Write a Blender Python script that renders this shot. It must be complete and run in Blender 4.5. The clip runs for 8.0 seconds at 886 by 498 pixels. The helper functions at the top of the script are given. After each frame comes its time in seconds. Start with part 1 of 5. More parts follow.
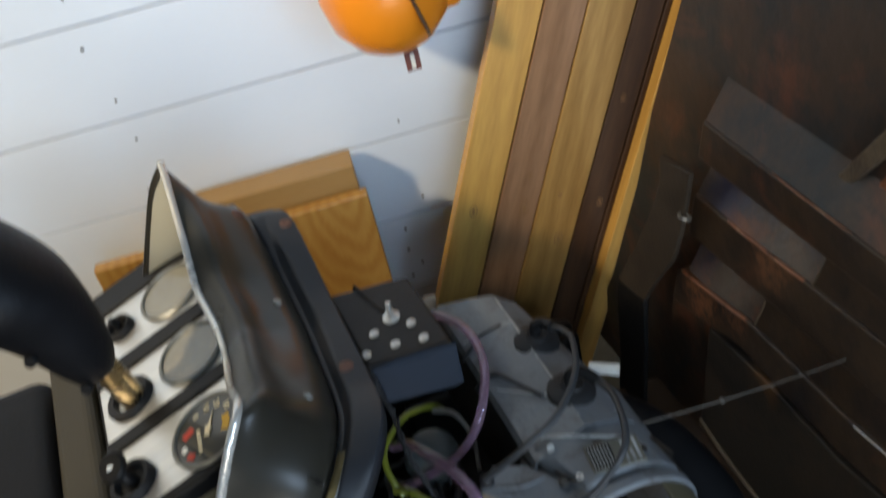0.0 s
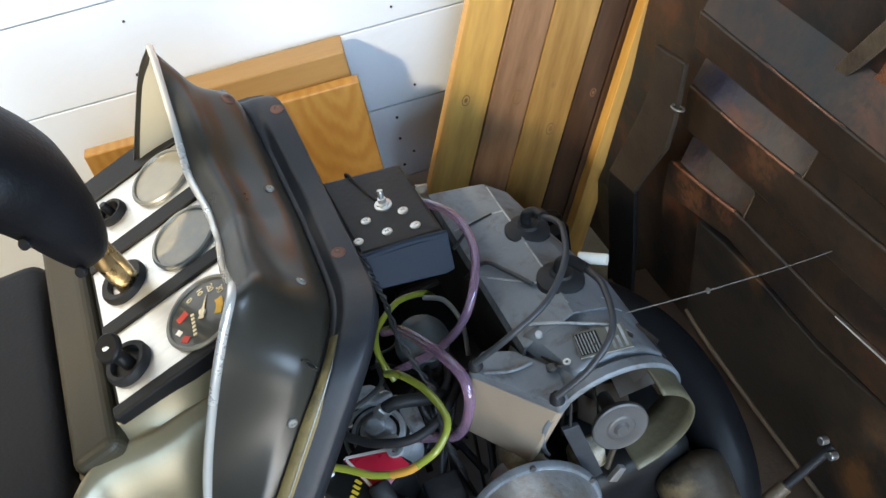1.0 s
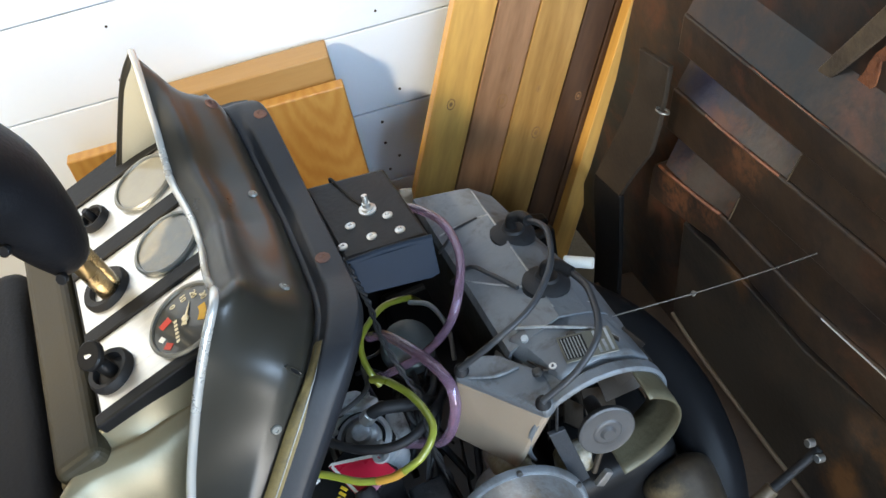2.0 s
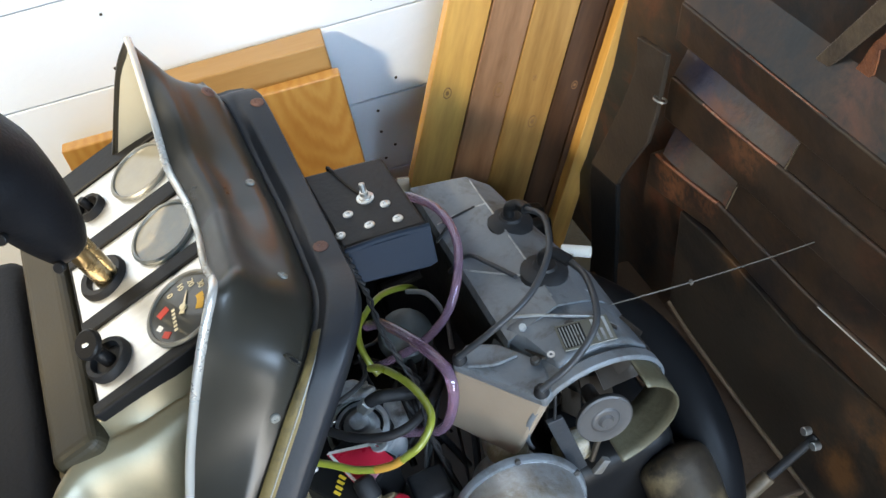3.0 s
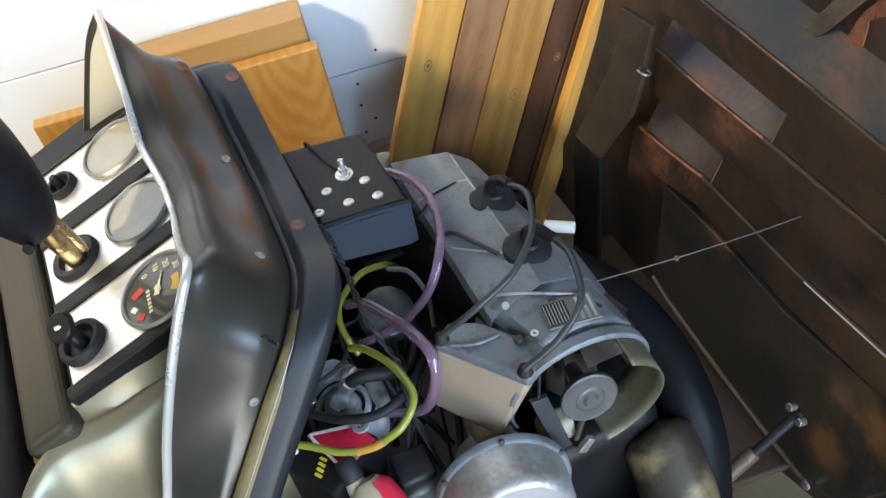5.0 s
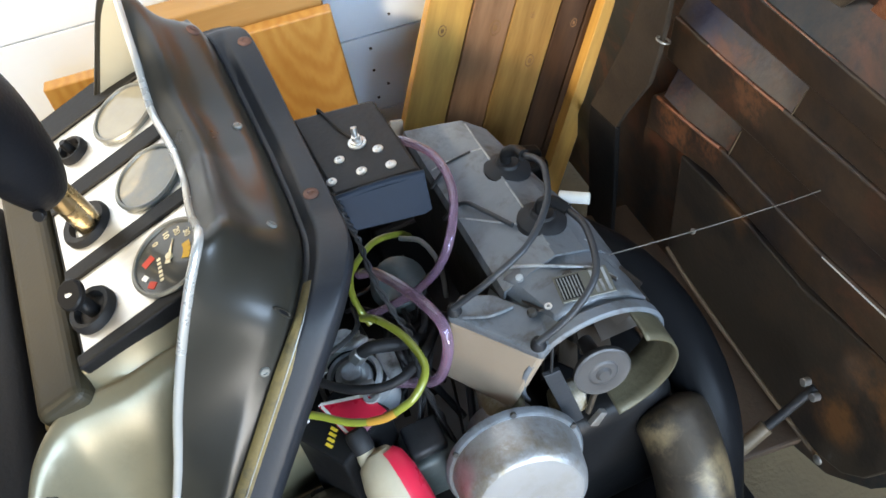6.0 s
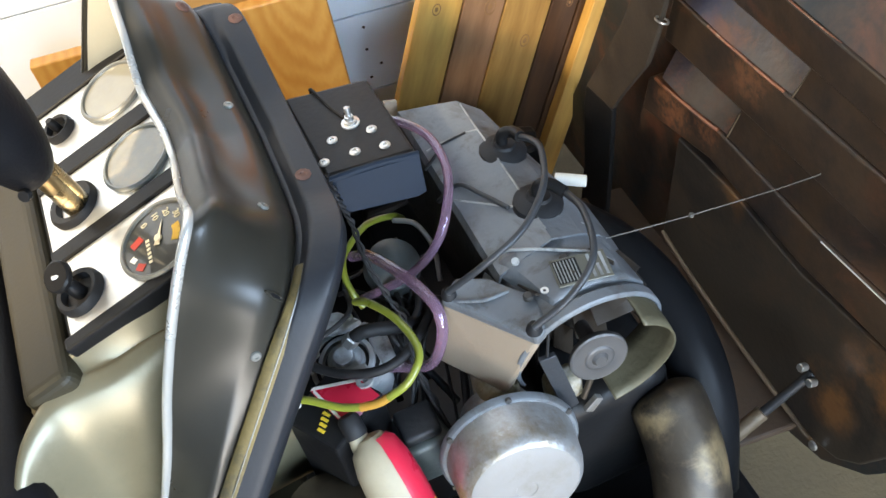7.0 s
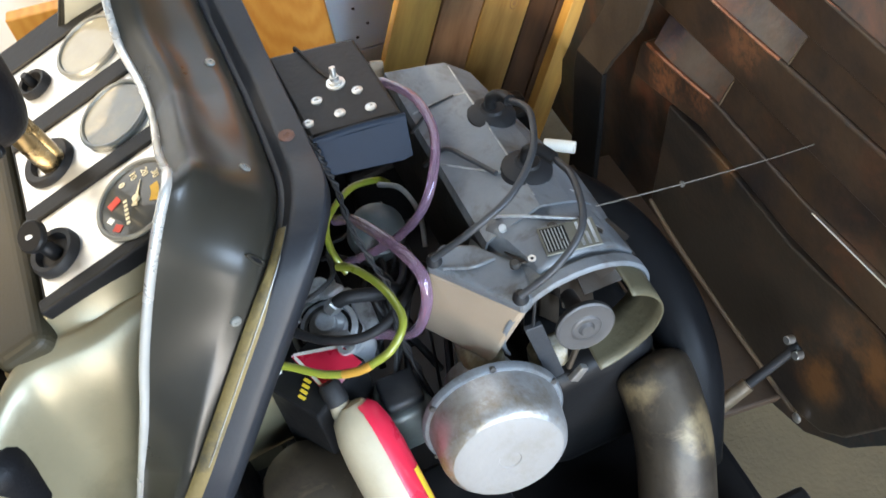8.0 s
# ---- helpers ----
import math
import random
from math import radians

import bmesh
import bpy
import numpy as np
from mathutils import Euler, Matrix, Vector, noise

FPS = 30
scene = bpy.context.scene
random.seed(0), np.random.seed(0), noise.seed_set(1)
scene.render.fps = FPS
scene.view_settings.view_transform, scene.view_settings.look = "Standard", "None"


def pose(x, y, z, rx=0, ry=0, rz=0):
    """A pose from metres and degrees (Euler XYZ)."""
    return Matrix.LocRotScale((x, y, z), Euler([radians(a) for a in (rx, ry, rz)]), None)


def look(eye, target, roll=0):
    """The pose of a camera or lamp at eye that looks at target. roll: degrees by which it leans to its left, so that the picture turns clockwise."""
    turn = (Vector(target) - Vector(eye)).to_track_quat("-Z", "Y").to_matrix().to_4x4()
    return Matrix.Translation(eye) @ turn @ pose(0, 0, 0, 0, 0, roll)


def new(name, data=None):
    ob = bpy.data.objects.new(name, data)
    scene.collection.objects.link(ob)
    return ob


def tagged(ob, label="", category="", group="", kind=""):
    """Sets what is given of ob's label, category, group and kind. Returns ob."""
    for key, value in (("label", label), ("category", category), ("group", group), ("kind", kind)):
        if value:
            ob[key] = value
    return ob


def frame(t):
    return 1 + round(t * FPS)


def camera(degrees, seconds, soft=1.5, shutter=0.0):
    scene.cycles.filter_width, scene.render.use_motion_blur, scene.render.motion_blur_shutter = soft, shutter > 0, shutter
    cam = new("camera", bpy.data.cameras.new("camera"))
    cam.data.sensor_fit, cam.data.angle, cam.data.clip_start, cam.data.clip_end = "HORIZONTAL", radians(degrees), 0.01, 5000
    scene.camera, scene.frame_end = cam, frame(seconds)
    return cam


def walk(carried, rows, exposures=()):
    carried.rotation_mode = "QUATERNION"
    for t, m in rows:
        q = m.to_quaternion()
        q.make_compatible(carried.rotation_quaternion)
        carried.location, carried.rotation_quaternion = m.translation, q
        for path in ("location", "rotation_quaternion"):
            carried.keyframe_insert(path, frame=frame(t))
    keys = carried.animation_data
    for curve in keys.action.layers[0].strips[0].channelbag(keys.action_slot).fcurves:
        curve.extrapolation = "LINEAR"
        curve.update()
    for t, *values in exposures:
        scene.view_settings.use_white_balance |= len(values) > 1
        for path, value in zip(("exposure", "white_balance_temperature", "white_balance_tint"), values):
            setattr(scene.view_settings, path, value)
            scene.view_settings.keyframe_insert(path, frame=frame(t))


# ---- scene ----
from mathutils.bvhtree import BVHTree

cam = camera(47.7, 8.0, 1.5, 0.5)

PATH = [
    (0, (0.205, 0.096, 1.426), (0.312, 1.661, 0.186), -13.8),
    (0.1, (0.196, 0.09, 1.422), (0.302, 1.625, 0.145), -13.4),
    (0.2, (0.194, 0.084, 1.41), (0.291, 1.601, 0.111), -13.7),
    (0.3, (0.199, 0.081, 1.417), (0.277, 1.563, 0.076), -13.7),
    (0.4, (0.206, 0.081, 1.419), (0.268, 1.534, 0.047), -14.1),
    (0.5, (0.202, 0.087, 1.424), (0.268, 1.524, 0.035), -13.7),
    (1, (0.201, 0.091, 1.426), (0.269, 1.517, 0.025), -13.9),
    (1.5, (0.207, 0.093, 1.422), (0.291, 1.525, 0.028), -13.8),
    (3, (0.199, 0.095, 1.421), (0.3, 1.505, 0.006), -13.3),
    (3.5, (0.199, 0.099, 1.42), (0.31, 1.504, 0.001), -13.2),
    (4, (0.202, 0.103, 1.417), (0.321, 1.502, -0.007), -13.0),
    (4.5, (0.204, 0.108, 1.411), (0.333, 1.488, -0.03), -12.9),
    (6, (0.203, 0.129, 1.406), (0.281, 1.445, -0.097), -13.6),
    (6.5, (0.198, 0.137, 1.399), (0.274, 1.424, -0.13), -13.2),
    (7, (0.2, 0.143, 1.394), (0.286, 1.428, -0.136), -13.0),
    (7.5, (0.197, 0.151, 1.39), (0.296, 1.42, -0.153), -12.1),
    (8, (0.198, 0.158, 1.378), (0.299, 1.383, -0.199), -11.4),
]
walk(cam, [(t, look(eye, target, roll)) for t, eye, target, roll in PATH],
     [(0, -1.07, 7850, 10), (0.5, -0.38, 7700, 10), (1.0, -0.17, 7600, 10), (1.6, -0.08, 7600, 10), (4.6, 0.0, 7600, 10),
      (6.0, 0.22, 7750, 11), (8.0, 0.42, 8000, 12)])

# ---- light ----
world = bpy.data.worlds.new("world")
scene.world = world
world.use_nodes = True
wbg = world.node_tree.nodes["Background"]
sky = world.node_tree.nodes.new("ShaderNodeTexSky")
sky.sky_type, sky.sun_disc = "NISHITA", False
sky.sun_elevation, sky.sun_rotation = radians(32), radians(185)
world.node_tree.links.new(sky.outputs[0], wbg.inputs[0])
wbg.inputs[1].default_value = 0.1


def opening_light(name, eye, target, width, height, watts, color):
    data = bpy.data.lights.new(name, "AREA")
    data.shape, data.size, data.size_y, data.energy, data.color = "RECTANGLE", width, height, watts, color
    ob = new(name, data)
    ob.matrix_world = look(eye, target)
    return ob


opening_light("window_light", (-2.24, -0.19, 2.86), (0.35, 1.4, 0.4), 0.24, 0.28, 205, (1.0, 0.91, 0.76))
# fill from an added, unseen east opening: bluish sheen for the cowl's near wing
opening_light("side_fill_light", (1.5, -0.8, 1.275), (0.0, 0.62, 0.65), 0.86, 0.9, 74, (0.42, 0.64, 1.0))
opening_light("doorway_ground_light", (0.35, -2.36, 0.27), (0.35, 1.2, 0.7), 1.5, 0.4, 50, (0.8, 0.84, 0.9))
opening_light("doorway_sky_light", (0.35, -2.36, 1.2), (0.35, 1.2, 0.7), 1.5, 1.35, 90, (0.44, 0.63, 0.92))
opening_light("transom_light", (0.35, -2.36, 2.2), (0.3, 1.4, 0.7), 1.5, 0.34, 68, (0.38, 0.64, 1.0))


# ---- materials ----
def mat(name, color, rough=0.6, metal=0.0, vary=0.25, scale=18.0, bump=0.15, fine=140.0, second=None, spots=0.5, amount=1.0,
        coat=0.0, stretch=(1, 1, 1), alpha=1.0, third=None, spec=0.5, patchy=0.14):
    """A surface with colour variation at two scales, patches of a second colour, uneven gloss and fine relief."""
    m = bpy.data.materials.new(name)
    m.use_nodes = True
    nt = m.node_tree
    n, k = nt.nodes, nt.links
    b = n["Principled BSDF"]
    tc, mp = n.new("ShaderNodeTexCoord"), n.new("ShaderNodeMapping")
    mp.inputs["Scale"].default_value = stretch
    k.new(tc.outputs["Object"], mp.inputs["Vector"])
    big, small = n.new("ShaderNodeTexNoise"), n.new("ShaderNodeTexNoise")
    big.inputs["Scale"].default_value, small.inputs["Scale"].default_value = scale, fine
    big.inputs["Detail"].default_value, small.inputs["Detail"].default_value = 6, 4
    big.inputs["Roughness"].default_value = 0.62
    for t in (big, small):
        k.new(mp.outputs[0], t.inputs["Vector"])
    tone = n.new("ShaderNodeMix")
    tone.data_type, tone.blend_type = "RGBA", "MIX"
    dark = [c * (1 - vary) for c in color]
    tone.inputs[6].default_value = (*dark, 1)
    tone.inputs[7].default_value = (*[min(1, c * (1 + vary * 0.8)) for c in color], 1)
    k.new(big.outputs[0], tone.inputs[0])
    last = tone.outputs[2]
    if second:
        ramp, patch, mix = n.new("ShaderNodeValToRGB"), n.new("ShaderNodeTexNoise"), n.new("ShaderNodeMix")
        patch.inputs["Scale"].default_value, patch.inputs["Detail"].default_value = scale * 0.55, 8
        patch.inputs["Roughness"].default_value = 0.7
        ramp.color_ramp.elements[0].position, ramp.color_ramp.elements[1].position = spots, spots + 0.16
        ramp.color_ramp.elements[1].color = (amount, amount, amount, 1)
        k.new(mp.outputs[0], patch.inputs["Vector"])
        k.new(patch.outputs[0], ramp.inputs[0])
        mix.data_type = "RGBA"
        mix.inputs[7].default_value = (*second, 1)
        k.new(ramp.outputs[0], mix.inputs[0])
        k.new(last, mix.inputs[6])
        last = mix.outputs[2]
    if third:  # (colour, threshold, amount, scale)
        ramp, patch, mix, shift = n.new("ShaderNodeValToRGB"), n.new("ShaderNodeTexNoise"), n.new("ShaderNodeMix"), n.new("ShaderNodeVectorMath")
        shift.inputs[1].default_value = (3.1, 1.7, 5.3)
        patch.inputs["Scale"].default_value, patch.inputs["Detail"].default_value = third[3], 9
        patch.inputs["Roughness"].default_value, patch.inputs["Distortion"].default_value = 0.68, 0.6
        ramp.color_ramp.elements[0].position, ramp.color_ramp.elements[1].position = third[1], third[1] + 0.13
        ramp.color_ramp.elements[1].color = (third[2], third[2], third[2], 1)
        k.new(mp.outputs[0], shift.inputs[0])
        k.new(shift.outputs[0], patch.inputs["Vector"])
        k.new(patch.outputs[0], ramp.inputs[0])
        mix.data_type = "RGBA"
        mix.inputs[7].default_value = (*third[0], 1)
        k.new(ramp.outputs[0], mix.inputs[0])
        k.new(last, mix.inputs[6])
        last = mix.outputs[2]
    k.new(last, b.inputs["Base Color"])
    rr = n.new("ShaderNodeMapRange")
    rr.inputs["To Min"].default_value, rr.inputs["To Max"].default_value = max(0.03, rough - patchy), min(1, rough + patchy)
    k.new(big.outputs[0], rr.inputs["Value"])
    k.new(rr.outputs[0], b.inputs["Roughness"])
    b.inputs["Metallic"].default_value = metal
    b.inputs["Coat Weight"].default_value = coat
    b.inputs["Specular IOR Level"].default_value = spec
    b.inputs["Alpha"].default_value = alpha
    if bump:
        bp = n.new("ShaderNodeBump")
        bp.inputs["Strength"].default_value, bp.inputs["Distance"].default_value = bump, 0.004
        k.new(small.outputs[0], bp.inputs["Height"])
        k.new(bp.outputs[0], b.inputs["Normal"])
    return m


def wood(name, light, dark, rings=22.0, rough=0.5, coat=0.0, along="Z", contrast=0.42, centre=None):
    """Sawn timber: long grain with drifting rings, a few knots and a slow change of tone."""
    m = bpy.data.materials.new(name)
    m.use_nodes = True
    nt = m.node_tree
    n, k = nt.nodes, nt.links
    b = n["Principled BSDF"]
    tc, mp, info = n.new("ShaderNodeTexCoord"), n.new("ShaderNodeMapping"), n.new("ShaderNodeObjectInfo")
    mp.inputs["Scale"].default_value = {"Z": (1, 1, 0.13), "X": (0.13, 1, 1), "Y": (1, 0.13, 1)}[along]
    add = n.new("ShaderNodeVectorMath")
    add.operation = "ADD"
    k.new(tc.outputs["Object"], add.inputs[0])
    if centre:  # flat-sawn face: nested arches round one heart
        add.operation = "SUBTRACT"
        add.inputs[1].default_value = centre
        mp.inputs["Scale"].default_value = (1, 1, 0.42)
    else:
        k.new(info.outputs["Random"], add.inputs[1])
    k.new(add.outputs[0], mp.inputs["Vector"])
    wave, drift, fine = n.new("ShaderNodeTexWave"), n.new("ShaderNodeTexNoise"), n.new("ShaderNodeTexNoise")
    wave.wave_type, wave.rings_direction = "RINGS", "Y" if centre else "SPHERICAL"
    wave.inputs["Scale"].default_value, wave.inputs["Distortion"].default_value = rings, 5.5 if centre else 2.6
    wave.inputs["Detail"].default_value, wave.inputs["Detail Scale"].default_value = 3, 1.2
    drift.inputs["Scale"].default_value, fine.inputs["Scale"].default_value = 9, 160
    for t in (wave, drift, fine):
        k.new(mp.outputs[0], t.inputs["Vector"])
    grain = n.new("ShaderNodeMath")
    grain.operation = "MULTIPLY"
    k.new(wave.outputs["Fac"], grain.inputs[0])
    grain.inputs[1].default_value = contrast
    both = n.new("ShaderNodeMath")
    both.operation = "MULTIPLY_ADD"
    k.new(fine.outputs[0], both.inputs[0])
    both.inputs[1].default_value = 0.45 if centre else 0.7
    k.new(grain.outputs[0], both.inputs[2])
    mix = n.new("ShaderNodeMix")
    mix.data_type = "RGBA"
    mix.inputs[6].default_value, mix.inputs[7].default_value = (*light, 1), (*dark, 1)
    k.new(both.outputs[0], mix.inputs[0])
    slow = n.new("ShaderNodeMix")
    slow.data_type, slow.blend_type = "RGBA", "MULTIPLY"
    slow.inputs[7].default_value = (0.75, 0.63, 0.52, 1)
    k.new(drift.outputs[0], slow.inputs[0])
    k.new(mix.outputs[2], slow.inputs[6])
    k.new(slow.outputs[2], b.inputs["Base Color"])
    b.inputs["Roughness"].default_value, b.inputs["Coat Weight"].default_value = rough, coat
    bp = n.new("ShaderNodeBump")
    bp.inputs["Strength"].default_value, bp.inputs["Distance"].default_value = 0.2, 0.002
    k.new(both.outputs[0], bp.inputs["Height"])
    k.new(bp.outputs[0], b.inputs["Normal"])
    return m


WHITE = mat("white_paint", (0.73, 0.8, 0.88), 0.55, vary=0.06, scale=3, bump=0.25, fine=60, second=(0.58, 0.62, 0.64), spots=0.6, amount=0.45, stretch=(0.4, 1, 1))
GAP = mat("joint_shadow", (0.06, 0.055, 0.05), 0.9)
NAIL = mat("nail_steel", (0.07, 0.065, 0.06), 0.6, 0.6)
PLASTER = mat("grey_plaster", (0.13, 0.125, 0.12), 0.8, vary=0.12, scale=2)
CONCRETE = mat("concrete", (0.128, 0.0892, 0.0459), 0.85, vary=0.35, scale=5, bump=0.4, second=(0.0765, 0.0527, 0.0289), spots=0.5, amount=0.6)
PINE = wood("pine", (0.524, 0.325, 0.105), (0.262, 0.137, 0.0378), 14, 0.5, 0.1, contrast=0.3)
PINE_Y = wood("yellow_pine", (0.769, 0.481, 0.144), (0.481, 0.27, 0.0721), 14, 0.45, 0.1, contrast=0.28)
BROWN = wood("brown_timber", (0.415, 0.24, 0.136), (0.185, 0.0984, 0.0491), 12, 0.6, contrast=0.3)
DARKW = wood("dark_timber", (0.0988, 0.0471, 0.0198), (0.0342, 0.0152, 0.00684), 10, 0.55)
KNOT = mat("pine_knot", (0.26, 0.135, 0.055), 0.55, vary=0.5, scale=60, bump=0.2)
ORANGE_W = wood("varnished_pine", (0.529, 0.319, 0.0933), (0.389, 0.183, 0.0428), 17, 0.4, 0.15, contrast=0.5, centre=(0.415, 0, 0.52))
ORANGE_P = wood("pale_pine", (0.475, 0.31, 0.13), (0.374, 0.223, 0.0792), 5, 0.5, 0.05, along="X", contrast=0.35)
COWL = mat("dark_grey_cowl", (0.025, 0.023, 0.018), 0.3, 0.05, vary=0.25, scale=6, bump=0.06, fine=30, second=(0.018, 0.016, 0.012), spots=0.5, amount=0.6, patchy=0.1, spec=0.54)
LINER = mat("beige_liner", (0.4, 0.36, 0.264), 0.55, vary=0.12, scale=8, bump=0.1)
TRIM = mat("bright_trim", (0.72, 0.7, 0.65), 0.27, 0.6, vary=0.02, scale=8, bump=0.0, patchy=0.03)
BLACK = mat("black_plastic", (0.011, 0.011, 0.0115), 0.36, vary=0.3, scale=20, bump=0.06, spec=0.14)
VINYL = mat("black_vinyl", (0.006, 0.006, 0.007), 0.5, vary=0.3, scale=14, bump=0.15, fine=220, spec=0.16)
BEZEL = mat("olive_grey_plastic", (0.034, 0.028, 0.016), 0.5, vary=0.25, scale=8, bump=0.06, fine=260, spec=0.25)
CONSOLE = mat("bronze_grey_paint", (0.225, 0.193, 0.122), 0.36, 0.3, vary=0.25, scale=8, bump=0.05, second=(0.125, 0.103, 0.06), spots=0.52, amount=0.6)
ALU = mat("brushed_aluminium", (0.66, 0.66, 0.64), 0.33, 0.8, vary=0.25, scale=9, bump=0.12, fine=200, stretch=(1, 14, 1))
GOLD = mat("bronze_strip", (0.16, 0.115, 0.042), 0.55, 0.3, vary=0.3, scale=30, bump=0.2, second=(0.06, 0.05, 0.028), spots=0.5)
CHROME = mat("brassy_chrome", (0.4, 0.31, 0.18), 0.28, 1.0, vary=0.3, scale=40, bump=0.05, second=(0.14, 0.1, 0.06), spots=0.55, amount=0.7)
RIM = mat("grey_rim", (0.22, 0.22, 0.2), 0.4, 0.5, vary=0.2, scale=40, bump=0.05)
STEEL = mat("zinc_steel", (0.55, 0.55, 0.53), 0.36, 0.9, vary=0.15, scale=60, bump=0.1)
RUSTY = mat("rusty_bolt", (0.12, 0.06, 0.045), 0.75, 0.2, vary=0.4, scale=90, bump=0.4)
GLASS_DIAL = mat("clouded_glass", (0.2, 0.19, 0.15), 0.16, 0.0, vary=0.35, scale=16, bump=0.02, second=(0.34, 0.26, 0.16), spots=0.5, amount=0.6, coat=0.6)
DIAL = mat("black_dial", (0.025, 0.028, 0.026), 0.35, vary=0.2, coat=0.5, bump=0)
CREAM = mat("cream_paint", (0.75, 0.66, 0.45), 0.5, bump=0)
DIAL_RED = mat("dial_red", (0.5, 0.05, 0.03), 0.5, bump=0)
DIAL_YEL = mat("dial_yellow", (0.62, 0.36, 0.03), 0.5, bump=0)
DIAL_WHITE = mat("dial_white", (0.8, 0.78, 0.7), 0.5, bump=0)
BOXMAT = mat("black_steel_sheet", (0.01, 0.01, 0.0105), 0.5, 0.1, vary=0.3, scale=14, bump=0.15, second=(0.024, 0.022, 0.018), spots=0.56, spec=0.3)
LIP = mat("blue_black_steel", (0.011, 0.018, 0.029), 0.55, 0.0, vary=0.25, scale=16, bump=0.05, spec=0.12)
FLANGE = mat("blue_grey_flange", (0.02, 0.022, 0.026), 0.4, 0.0, vary=0.25, scale=8, bump=0.05, patchy=0.08, spec=0.22)
SHROUD = mat("grey_cast_shroud", (0.145, 0.158, 0.17), 0.52, 0.2, vary=0.38, scale=14, bump=0.3, fine=120, second=(0.1, 0.1, 0.097), spots=0.53, amount=0.75, third=((0.06, 0.053, 0.043), 0.53, 0.8, 17))
WORN = mat("worn_pale_edge", (0.4, 0.41, 0.4), 0.45, 0.3, vary=0.5, scale=40, bump=0.2, second=(0.14, 0.145, 0.15), spots=0.45)
SIDE = mat("dark_side_shade_and_block", (0.016, 0.014, 0.012), 0.6, 0.1, vary=0.4, scale=16, bump=0.2, spec=0.2)
SHROUD_OL = mat("olive_plate", (0.13, 0.125, 0.1), 0.5, 0.4, vary=0.35, scale=50, bump=0.2)
PRINT = mat("faded_print", (0.27, 0.275, 0.265), 0.5, 0.2, vary=0.3, scale=60, bump=0.05)
SHROUD_IN = mat("olive_shroud_inside", (0.12, 0.105, 0.065), 0.5, 0.3, vary=0.35, scale=20, bump=0.2, second=(0.07, 0.058, 0.036), spots=0.54)
CASTALU = mat("dull_cast_aluminium", (0.42, 0.42, 0.42), 0.42, 0.65, vary=0.35, scale=22, bump=0.25, second=(0.24, 0.18, 0.11), spots=0.47, amount=0.85, third=((0.7, 0.7, 0.68), 0.6, 0.6, 30))
CANFACE = mat("pale_dusty_aluminium", (0.25, 0.235, 0.22), 0.6, 0.1, vary=0.15, scale=30, bump=0.1, second=(0.19, 0.165, 0.135), spots=0.56, amount=0.6)
LIP_G = mat("dark_grey_strip", (0.035, 0.038, 0.043), 0.5, 0.3, vary=0.3, scale=30, bump=0.2)
FANHUB = mat("smoky_plastic_hub", (0.07, 0.066, 0.064), 0.45, 0.1, vary=0.3, scale=30, bump=0.05)
BEIGE = mat("beige_plastic", (0.3, 0.23, 0.165), 0.5, vary=0.2, scale=12, bump=0.15, second=(0.36, 0.28, 0.19), spots=0.6, amount=0.5)
RUBBER = mat("black_rubber", (0.013, 0.013, 0.014), 0.6, vary=0.3, scale=30, bump=0.15, spec=0.3)
WIRE = mat("grey_black_cable", (0.022, 0.024, 0.027), 0.5, vary=0.2, bump=0.1)
PURPLE = mat("purple_hose", (0.42, 0.26, 0.37), 0.12, vary=0.3, scale=25, bump=0.02, coat=0.7)
clear = PURPLE.node_tree.nodes["Principled BSDF"].inputs
clear["Transmission Weight"].default_value, clear["IOR"].default_value = 0.72, 1.35
YELLOW = mat("yellow_green_hose", (0.21, 0.23, 0.03), 0.3, vary=0.2, scale=20, bump=0.03, coat=0.4)
ORANGE_H = mat("orange_hose_reflection", (0.45, 0.22, 0.035), 0.35, bump=0.03)
PALE_H = mat("pale_grey_hose", (0.55, 0.52, 0.5), 0.4, bump=0.05)
CARB = mat("dirty_cast_zinc", (0.4, 0.42, 0.44), 0.34, 0.3, vary=0.4, scale=40, bump=0.25, second=(0.1, 0.09, 0.08), spots=0.54, amount=0.9)
CORD = mat("grey_cord", (0.09, 0.08, 0.068), 0.7, bump=0.1)
CLOTH = mat("dull_cream_plastic", (0.38, 0.32, 0.22), 0.5, vary=0.25, scale=25, bump=0.1)
PUMP = mat("grey_green_pump", (0.1, 0.12, 0.12), 0.4, 0.2, vary=0.3, scale=30, bump=0.15)
RED_L = mat("red_label", (0.62, 0.02, 0.05), 0.3, vary=0.1, bump=0.03, coat=0.4)
PINK_L = mat("pink_label", (0.55, 0.22, 0.3), 0.35, bump=0.03)
YEL_L = mat("yellow_label", (0.8, 0.55, 0.05), 0.35, bump=0.03)
TAN = mat("tan_casting", (0.204, 0.162, 0.09), 0.65, vary=0.4, scale=35, bump=0.4, second=(0.36, 0.336, 0.3), spots=0.5)
PIPE = mat("black_hose", (0.006, 0.0065, 0.0075), 0.4, vary=0.3, scale=16, bump=0.08, spec=0.08)
RUSTPIPE = mat("heat_stained_pipe", (0.07, 0.0546, 0.0392), 0.45, 0.5, vary=0.5, scale=20, bump=0.1, second=(0.0245, 0.0196, 0.0168), spots=0.5, amount=0.8, third=((0.168, 0.126, 0.084), 0.56, 0.7, 20))
STIFF = mat("worn_tan_steel", (0.15, 0.105, 0.065), 0.5, 0.2, vary=0.5, scale=18, bump=0.3, second=(0.06, 0.042, 0.03), spots=0.5, amount=0.8)
